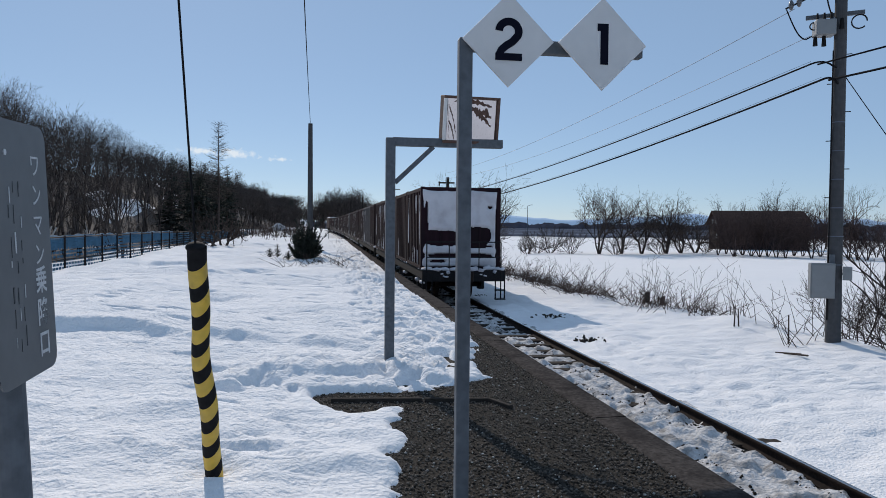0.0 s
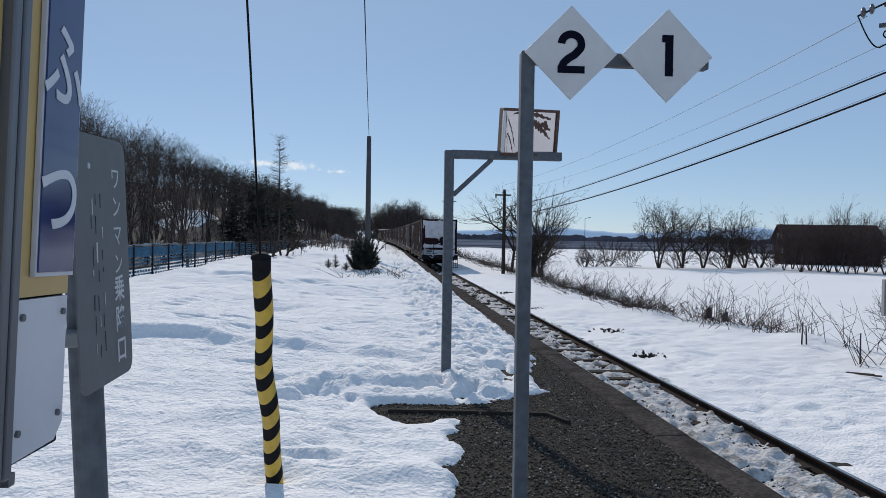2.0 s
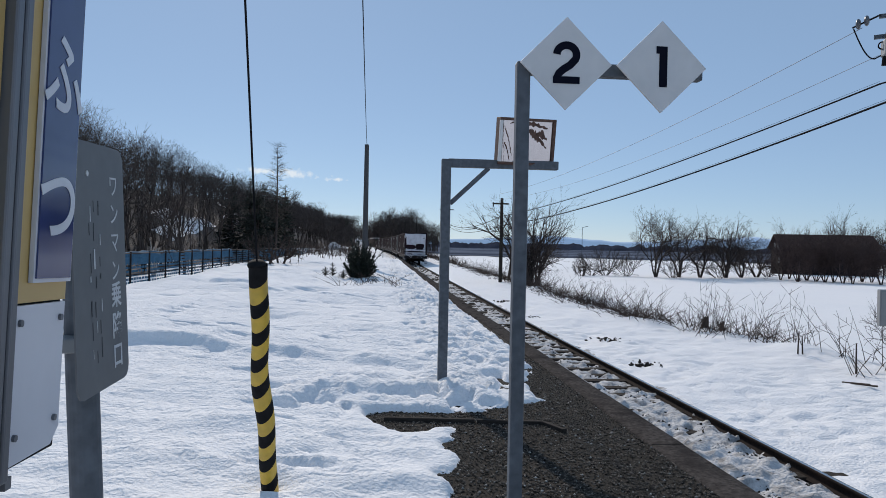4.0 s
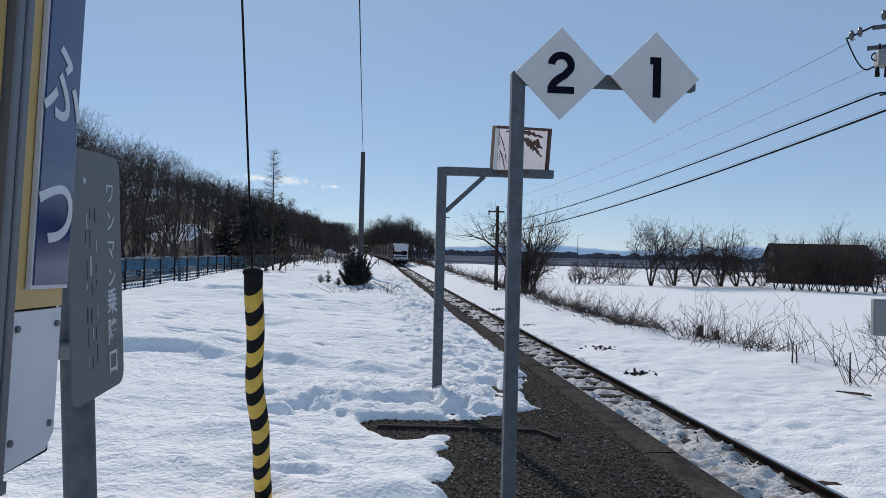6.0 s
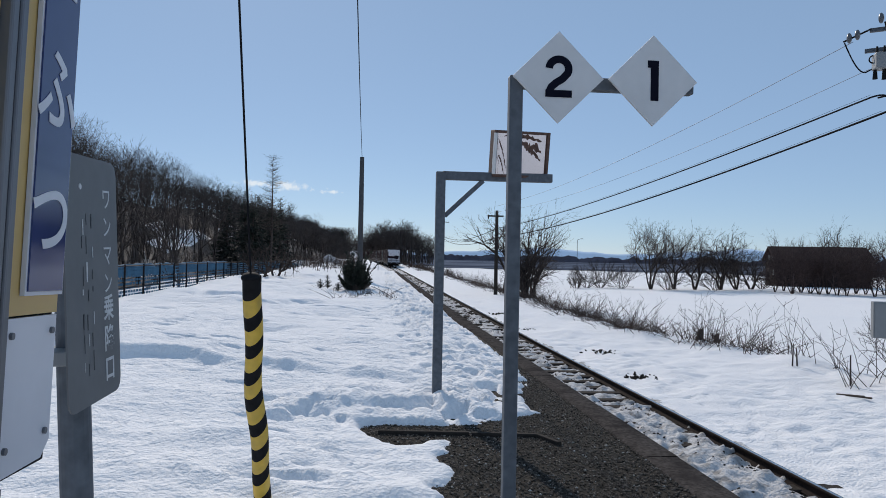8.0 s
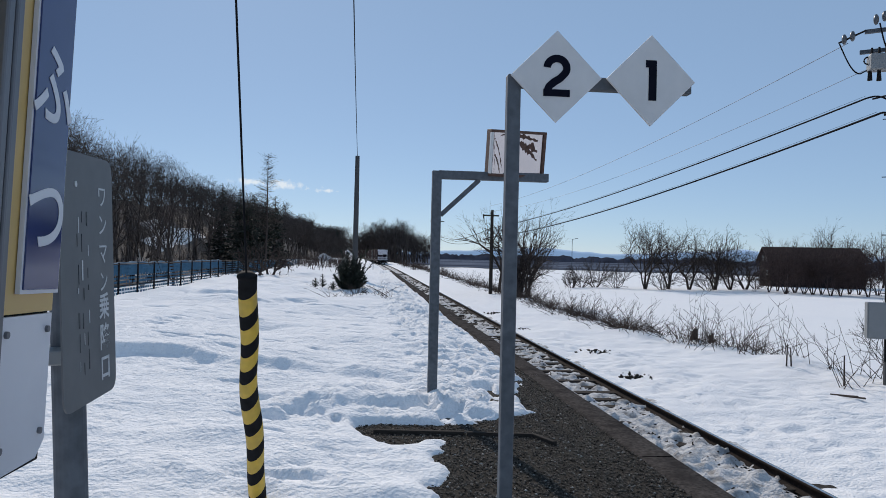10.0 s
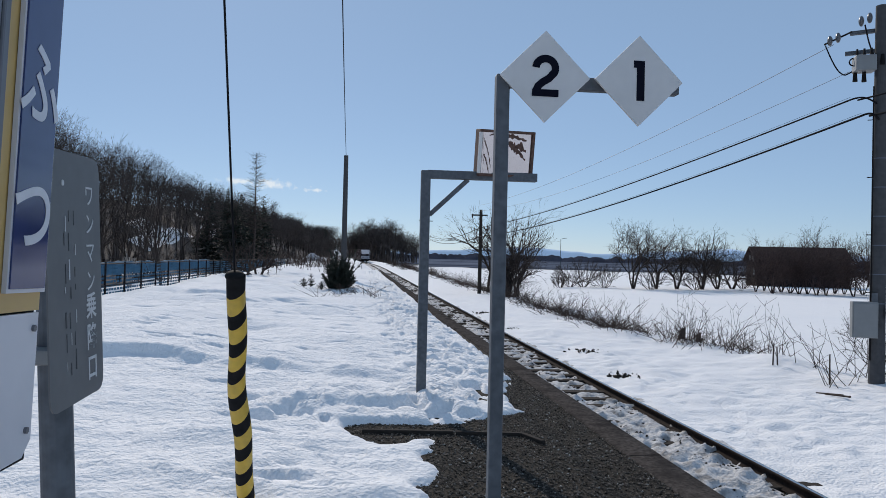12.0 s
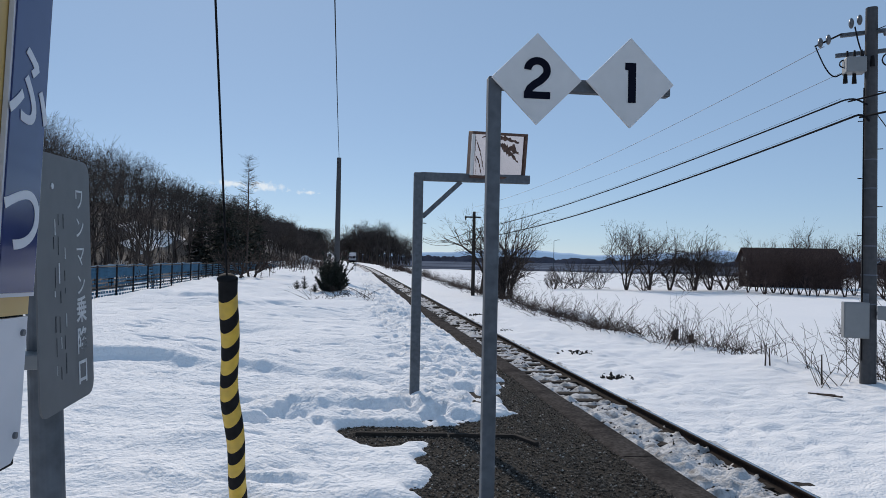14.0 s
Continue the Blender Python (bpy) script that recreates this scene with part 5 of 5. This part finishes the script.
def barn():
    x, y = at_polar(32.4, 112)
    t = thing("barn", "low barn with a brown sheet metal roof", "barn", at=(x, y, -0.95))
    t.rotation_euler = (0, 0, radians(-18))
    bm = fresh()
    box(bm, (11.5, 7, 3.6), (0, 0, 1.4))
    part("wall", bm, BARN_WOOD, t)
    bm = fresh()
    for sg in (-1, 1):
        box(bm, (12.4, 4.6, 0.12), (0, sg * 2.05, 4.05), (-sg * 25, 0, 0))
    part("roof", bm, ROOF, t)
    bm = fresh()
    for sg in (-1, 1):
        v = [bm.verts.new(p) for p in ((sg * 5.76, -3.5, 3.2), (sg * 5.76, 3.5, 3.2), (sg * 5.76, 0, 4.9))]
        bm.faces.new(v)
    part("gable", bm, BARN_WOOD, t)
    for y_, z_ in ((-1.2, 3.4), (1.0, 3.4), (-1.8, 1.6)):
        w_ = fresh()
        box(w_, (0.08, 0.8, 0.9), (-5.78, y_, z_), bevel=0.02)
        part("window", w_, GREY_BOX, t, "pale window in the gable")


barn()
vs, fs = [], []
an = np.linspace(-3, 62, 400)
for name, d, mat, base_h, amp, f0, lab, cat in (("far_hills", 3400, HILL_HAZE_GLOW, 60, 22, 0.16, "blue hills on the horizon with painted, glowing haze", "hills"), ("far_woodland", 1500, FAR_WOOD, 11.5, 3.5, 1.7, "dark line of far woodland", "woods")):
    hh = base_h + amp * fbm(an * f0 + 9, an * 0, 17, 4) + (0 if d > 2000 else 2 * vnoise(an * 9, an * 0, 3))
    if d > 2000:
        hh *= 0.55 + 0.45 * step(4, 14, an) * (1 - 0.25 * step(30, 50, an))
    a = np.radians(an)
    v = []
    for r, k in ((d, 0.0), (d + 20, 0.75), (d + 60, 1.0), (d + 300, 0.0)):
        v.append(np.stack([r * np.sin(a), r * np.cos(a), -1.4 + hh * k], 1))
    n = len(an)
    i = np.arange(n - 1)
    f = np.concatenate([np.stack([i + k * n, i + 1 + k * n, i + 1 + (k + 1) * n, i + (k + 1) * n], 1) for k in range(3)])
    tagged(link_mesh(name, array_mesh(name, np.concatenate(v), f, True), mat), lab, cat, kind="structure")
x, y = at_polar(15.73, 260)
lp = thing("street_lamp", "thin far street lamp on a tall pole", "street lamp", at=(x, y, -1.2))
bm = fresh()
rod(bm, (0, 0, 0), (0, 0, 10.2), 0.12, 0.08, 8)
rod(bm, (0, 0, 10.2), (1.4, 0, 10.6), 0.07, 0.06, 8)
part("pole", bm, STEEL, lp)
bm = fresh()
box(bm, (0.9, 0.3, 0.15), (1.6, 0, 10.6), bevel=0.03)
part("lamp_head", bm, STEEL, lp)
# heaps of ploughed snow
for az, d, half, deep, high, lab in ((-3.5, 100, 2.3, 2.0, 1.35, "grey heap of ploughed snow"), (-5.4, 96, 5.5, 1.6, 0.75, "long low ridge of dirty ploughed snow")):
    x, y = at_polar(az, d)
    hx, hy = np.meshgrid(np.linspace(-half, half, 44), np.linspace(-deep, deep, 24))
    hz = high * np.clip(1 - np.hypot(hx / half, hy / deep), 0, 1) ** 0.9 + 0.14 * fbm(hx * 1.4, hy * 1.4, 4, 3) - 0.12
    ii = np.arange(hx.size).reshape(hx.shape)
    hf = np.stack([ii[:-1, :-1], ii[:-1, 1:], ii[1:, 1:], ii[1:, :-1]], -1).reshape(-1, 4)
    heap = link_mesh("snow_heap", array_mesh("snow_heap", np.stack([hx + x, hy + y, hz + ground_z(x, y)], -1).reshape(-1, 3), hf, True), DIRTY_SNOW)
    tagged(heap, lab, "snow heap", "snow heaps")
# dark earth showing through the snow bank
for k, (x, y, w) in enumerate(((5.68, 15.0, 0.5), (5.95, 18.35, 0.45), (5.3, 25, 0.5), (5.6, 31, 0.6))):
    cr = random.Random(k)
    vs, fs = [], []
    z = ground_z(x, y)
    bm = fresh()
    for _ in range(46):
        m = pose(x + cr.gauss(0, w * 0.45), y + cr.gauss(0, w * 0.4), z + cr.uniform(-0.01, 0.02), cr.uniform(0, 90), cr.uniform(0, 90), cr.uniform(0, 90)) @ Matrix.Diagonal((cr.uniform(0.015, 0.06), cr.uniform(0.015, 0.06), 0.022, 1))
        bmesh.ops.create_icosphere(bm, subdivisions=1, radius=1, matrix=m)
    o = part("earth_clods", bm, GRAVEL_BED)
    tagged(o, "dark wet earth clods showing through snow", "earth", "earth patches", "stuff")

# undergrowth at the hill's foot
hb = []
for _ in range(420):
    y = 50 + 300 * wr.random() ** 1.3
    s_ = -20 + 11 * float(step(90, 200, y)) - wr.uniform(-3, 12)
    hb.append((float(line_x(y)) + s_, y, 1.0))
twig_clumps("hill_undergrowth", hb, "brown leafless undergrowth at the foot of the hill", 12, BARK_FAR, 0.8, 2.2, (6, 10), 0.7, 0.02)

x, y = at_polar(0.26, 71)
mp_ = thing("marker_post", "thin pale marker post far along the platform", "marker post", at=(x, y, ground_z(x, y)))
part("shaft", rod(fresh(), (0, 0, -0.1), (0, 0, 0.8), 0.035, 0.03, 10), GREY_BOX, mp_)

# stakes and sticks by the bank
for az, d, h, lean in ((34.6, 16.2, 0.6, 4), (31.0, 18.0, 0.5, -3), (31.3, 18.1, 0.42, 9)):
    x, y = at_polar(az, d)
    t = thing("stake", "thin dark wooden stake upright in the snow", "stake", "stakes", at=(x, y, ground_z(x, y)))
    t.rotation_euler = (radians(lean), radians(-lean), 0)
    bm = fresh()
    rod(bm, (0, 0, -0.2), (0.01, 0, h), 0.02, 0.013, 7)
    part("shaft", bm, BARK, t)
for az, d, turn in ((34.6, 14.6, 40), (35.1, 14.55, 35)):
    x, y = at_polar(az, d)
    t = thing("stick", "dark stick lying on the snow", "stick", "sticks", at=(x, y, ground_z(x, y) + 0.02))
    t.rotation_euler = (0, radians(8), radians(turn + 60))
    bm = fresh()
    rod(bm, (-0.3, 0, 0), (0.3, 0, 0.02), 0.018, 0.012, 7)
    part("shaft", bm, BARK, t)


# ---- the goods train ----
WAGON, CONT = 20.4, 3.86
AXLES = []


RIBS = []
_rb = fresh()
box(_rb, (0.05, 0.15, 2.28), (0, 0, 0), bevel=0.008)
RIB_MESH = {}
# edge members of a container: name, size, places
EDGES = [("side_rail", (0.07, 3.66, 0.1), [(sx * 1.2, 0, z) for sx in (-1, 1) for z in (0.05, 2.4)]),
         ("corner_post", (0.12, 0.12, 2.48), [(x, sy * 1.78, 1.24) for sy in (-1, 1) for x in (-1.17, 1.17)]),
         ("end_rail", (2.42, 0.1, 0.12), [(0, sy * 1.79, z) for sy in (-1, 1) for z in (0.07, 2.41)]),
         ("door_bar", (0.05, 0.05, 2.2), [(x, sy * 1.81, 1.22) for sy in (-1, 1) for x in (-0.6, 0, 0.6)])]
EDGE_MESH = {}
for _m in (MAROON, SLATE_PAINT):
    RIB_MESH[_m.name] = bpy.data.meshes.new("rib")
    _rb.to_mesh(RIB_MESH[_m.name])
    RIB_MESH[_m.name].materials.append(_m)
    for _n, _s, _p in EDGES:
        _eb = box(fresh(), _s)
        EDGE_MESH[_n, _m.name] = bpy.data.meshes.new(_n)
        _eb.to_mesh(EDGE_MESH[_n, _m.name])
        _eb.free()
        EDGE_MESH[_n, _m.name].materials.append(_m)
_rb.free()


def ribbed_container(mat):
    """A twelve foot container, origin under its middle, length along y."""
    bm = fresh()
    box(bm, (2.38, 3.6, 2.44), (0, 0, 1.22), bevel=0.015)
    for sx in (-1, 1):
        for k in range(9):
            y = -1.6 + 0.4 * k
            RIBS.append((sx * 1.2, y))
    me = bpy.data.meshes.new("container")
    bm.to_mesh(me)
    bm.free()
    me.materials.append(mat)
    return me


def crust(w, h, seed, cover, holes=(), streak=False):
    """Wind-packed snow on an upright face, in the xz plane, facing -y."""
    xs, zs = np.linspace(-w / 2, w / 2, 90), np.linspace(0, h, 90)
    Xc, Zc = np.meshgrid(xs, zs)
    n = fbm(Xc * 6 + seed, Zc * 0.5, seed, 4) if streak else fbm(Xc * 1.7 + seed, Zc * 1.7, seed, 5)
    edge = np.minimum(np.minimum(Xc + w / 2, w / 2 - Xc), np.minimum(Zc + 0.05, h - Zc)) / 0.12
    t = np.clip(edge, 0, 1) * 1.3 + n * 0.5 - cover
    for cx, cz, rx, rz in holes:
        t = t - 2.2 * np.exp(-(((Xc - cx) / rx) ** 4 + ((Zc - cz) / rz) ** 4))
    d = np.clip(t, -0.4, 0.45) * 0.07
    V = np.stack([Xc, -d, Zc], -1).reshape(-1, 3)
    i = np.arange(Xc.size).reshape(Xc.shape)
    f = np.stack([i[:-1, :-1], i[:-1, 1:], i[1:, 1:], i[1:, :-1]], -1).reshape(-1, 4)
    keep = (d.reshape(-1)[f] > -0.004).any(1)
    return array_mesh("snow_crust", V, f[keep], True)


C_MAROON, C_SLATE = ribbed_container(MAROON), ribbed_container(SLATE_PAINT)
SIDE_CRUST = [crust(3.4, 2.3, 60 + k, 1.6 + 0.08 * (k % 3), streak=True) for k in range(4)]


def bogie_parts(t, y, keyed):
    bm = fresh()
    for sx in (-1, 1):
        box(bm, (0.12, 2.5, 0.26), (sx * 0.93, y, 0.5), bevel=0.03)
        box(bm, (0.2, 0.5, 0.36), (sx * 0.93, y, 0.5), bevel=0.03)
        for dy in (-0.87, 0.87):
            box(bm, (0.2, 0.3, 0.32), (sx * 0.95, y + dy, 0.44), bevel=0.03)
    box(bm, (1.9, 0.45, 0.25), (0, y, 0.55), bevel=0.03)
    part("bogie", bm, DARK_STEEL, t, "sooty steel bogie frame")
    for dy in (-0.87, 0.87):
        bm = fresh()
        for sx in (-1, 1):
            rod(bm, (sx * 0.5, 0, 0), (sx * 0.6, 0, 0), 0.43, sides=28)
            rod(bm, (sx * 0.49, 0, 0), (sx * 0.505, 0, 0), 0.46, sides=28)
            for k in range(4):
                a = k * math.pi / 2
                box(bm, (0.03, 0.1, 0.1), (sx * 0.615, 0.22 * math.cos(a), 0.22 * math.sin(a)), (math.degrees(a), 0, 0))
        rod(bm, (-1.0, 0, 0), (1.0, 0, 0), 0.08, sides=12)
        w = part("wheelset", bm, RUST, t, "steel wheelset")
        w.location = (0, y + dy, 0.43)
        if keyed:
            AXLES.append(w)


def wagon(last, colours, seed):
    t = thing("container_wagon", "snow-caked flat wagon carrying maroon containers", "wagon", "goods train")
    bm = fresh()
    for sx in (-1, 1):
        box(bm, (0.12, 19.6, 0.28), (sx * 1.15, 10.0, 0.86), bevel=0.01)
    box(bm, (0.5, 19.6, 0.3), (0, 10.0, 0.8))
    for k in range(14):
        box(bm, (2.3, 0.12, 0.14), (0, 0.5 + k * 1.46, 0.92))
    box(bm, (2.5, 0.14, 0.34), (0, 0.12, 0.85), bevel=0.01)
    box(bm, (2.5, 0.14, 0.34), (0, 19.8, 0.85), bevel=0.01)
    part("underframe", bm, DARK_STEEL, t, "dark steel underframe")
    for y in (3.0, 17.0):
        bogie_parts(t, y, last)
    bm = fresh()
    box(bm, (0.5, 1.6, 0.45), (-0.7, 8.5, 0.5), bevel=0.03)
    part("tool_box", bm, DARK_STEEL, t)
    part("air_tank", rod(fresh(), (0.6, 7.5, 0.5), (0.6, 8.7, 0.5), 0.22), DARK_STEEL, t)
    for k in range(5):
        c = new("container", C_SLATE if colours[k] else C_MAROON)
        c.parent = t
        c.location = (0, 0.62 + CONT * (k + 0.5) - 0.1, 1.02)
        for rx, ry in RIBS[:18]:
            r = new("rib", RIB_MESH[(SLATE_PAINT if colours[k] else MAROON).name])
            r.parent = c
            r.location = (rx, ry, 1.22)
        for en, _, places in EDGES:
            for pl in places:
                r = new(en, EDGE_MESH[en, (SLATE_PAINT if colours[k] else MAROON).name])
                r.parent = c
                r.location = pl
        s = link_mesh_shared("snow_crust", SIDE_CRUST[(k + seed) % 4], c)
        s.matrix_basis = pose(-1.215, 0, 0.06, 0, 0, -90)
    if last:
        me = crust(2.36, 2.42, 91, 0.55, ((-0.62, 0.95, 0.5, 0.24), (0.5, 1.02, 0.42, 0.28), (0.0, 0.42, 1.1, 0.08), (-0.1, 0.05, 1.0, 0.07), (1.15, 1.1, 0.08, 1.0), (0.55, 0.7, 0.5, 0.05), (-0.7, 0.25, 0.3, 0.06), (0.9, 1.9, 0.07, 0.05), (-1.05, 1.6, 0.05, 0.5)))
        me.materials.append(SNOW_CRUST)
        e = new("end_snow", me)
        e.parent = t
        e.location = (0, 0.605, 1.0)
        tagged(e, "snow packed on the container's end")
    for y0, sg in ((0.06, -1), (19.9, 1)):
        bm = fresh()
        for x in (-1.12, 1.12):
            rod(bm, (x, y0, 0.15), (x, y0, 1.85), 0.02, sides=8)
        for x in (-0.45, 0.45):
            rod(bm, (x, y0, 0.9), (x, y0, 1.85), 0.016, sides=8)
        for z in (1.4, 1.85):
            rod(bm, (-1.12, y0, z), (1.12, y0, z), 0.018, sides=8)
        part("end_rail", bm, DARK_STEEL, t, "tubular end handrail")
        for x in (-1.1, 1.1):
            bm = fresh()
            for z in (0.15, 0.42):
                box(bm, (0.3, 0.18, 0.03), (x, y0, z))
            box(bm, (0.03, 0.05, 0.7), (x - 0.14, y0, 0.5))
            box(bm, (0.03, 0.05, 0.7), (x + 0.14, y0, 0.5))
            part("step", bm, DARK_STEEL, t)
        bm = fresh()
        box(bm, (0.26, 0.7, 0.24), (0, y0 + sg * 0.2, 0.85), bevel=0.04)
        box(bm, (0.36, 0.26, 0.34), (0, y0 + sg * 0.5, 0.85), bevel=0.06)
        part("coupler", bm, RUST, t)
        bm = fresh()
        pr = random.Random(seed)
        for k in range(9):
            m = pose(-1.1 + 0.27 * k, y0 + 0.05 + pr.uniform(-0.05, 0.1), 1.03 + pr.uniform(-0.03, 0.03)) @ Matrix.Diagonal((pr.uniform(0.12, 0.25), 0.12, pr.uniform(0.04, 0.09), 1))
            bmesh.ops.create_icosphere(bm, subdivisions=2, radius=1, matrix=m)
        for k in range(9):
            m = pose(pr.uniform(-1.1, 1.1), y0 + 0.03, pr.uniform(0.74, 1.0), pr.uniform(0, 90), 0, pr.uniform(0, 90)) @ Matrix.Diagonal((pr.uniform(0.03, 0.14), pr.uniform(0.03, 0.07), pr.uniform(0.03, 0.1), 1))
            bmesh.ops.create_icosphere(bm, subdivisions=2, radius=1, matrix=m)
        for v in bm.verts:
            v.co += Vector(noise.noise_vector(v.co * 9)) * 0.05
        tagged(part("packed_snow", bm, SNOW_CRUST, t, "clinging snow", True), kind="stuff")
    bm = fresh()
    pr = random.Random(seed + 50)
    for k in range(30):
        m = pose(pr.choice((-1.16, 1.16)), pr.uniform(0.6, 19.5), pr.choice((0.62, 1.03))) @ Matrix.Diagonal((0.09, pr.uniform(0.12, 0.4), pr.uniform(0.04, 0.09), 1))
        bmesh.ops.create_icosphere(bm, subdivisions=1, radius=1, matrix=m)
    tagged(part("sill_snow", bm, SNOW_CRUST, t, "clinging snow", True), kind="stuff")
    return t


def link_mesh_shared(name, me, parent):
    if not me.materials:
        me.materials.append(SNOW_CRUST)
    ob = new(name, me)
    ob.parent = parent
    return ob


wagons = []
for i in range(8):
    wagons.append(wagon(i == 0, [1 if (i, k) in ((1, 1), (1, 2), (3, 0), (5, 3), (6, 3)) else 0 for k in range(5)], i))
tagged(wagons[0], "last flat wagon of the goods train, its end plastered with snow")


def locomotive():
    t = thing("locomotive", "red diesel locomotive far ahead of its wagons", "locomotive", "goods train")
    bm = fresh()
    box(bm, (2.6, 16.5, 2.6), (0, 8.6, 2.3), bevel=0.12)
    part("body", bm, MAROON, t)
    bm = fresh()
    box(bm, (2.2, 15, 0.3), (0, 8.6, 3.7), bevel=0.1)
    part("roof", bm, SNOW_CRUST, t, "snowy roof")
    for y in (3.0, 14.0):
        bogie_parts(t, y, False)


    for x in (-0.6, 0.6):
        bm = fresh()
        box(bm, (0.8, 0.04, 0.7), (x, 0.33, 2.9), bevel=0.02)
        part("window", bm, GLASS_DARK, t)
    return t


loco = locomotive()
REAR0, SPEED = 21.6, 14.6


def on_line(u, length):
    a = Vector((float(line_x(u + 3)), u + 3, RAIL_Z + float(grade(u + 3))))
    b = Vector((float(line_x(u + length - 3)), u + length - 3, RAIL_Z + float(grade(u + length - 3))))
    d = (b - a).normalized()
    o = a - d * 3
    return pose(o.x, o.y, o.z, math.degrees(math.asin(d.z)), 0, -math.degrees(math.atan2(d.x, d.y)))


def motions():
    for i, w in enumerate(wagons + [loco]):
        length = WAGON if i < len(wagons) else 17
        walk(w, [(t, on_line(REAR0 + SPEED * t + WAGON * i, length)) for t in [k * 0.5 for k in range(29)]])
    turn = math.degrees(SPEED / 30 / 0.43)
    for w in AXLES:
        x, y, z = w.location
        walk(w, [(k / 30, pose(x, y, z, -turn * k, 0, 0)) for k in range(421)])


motions()
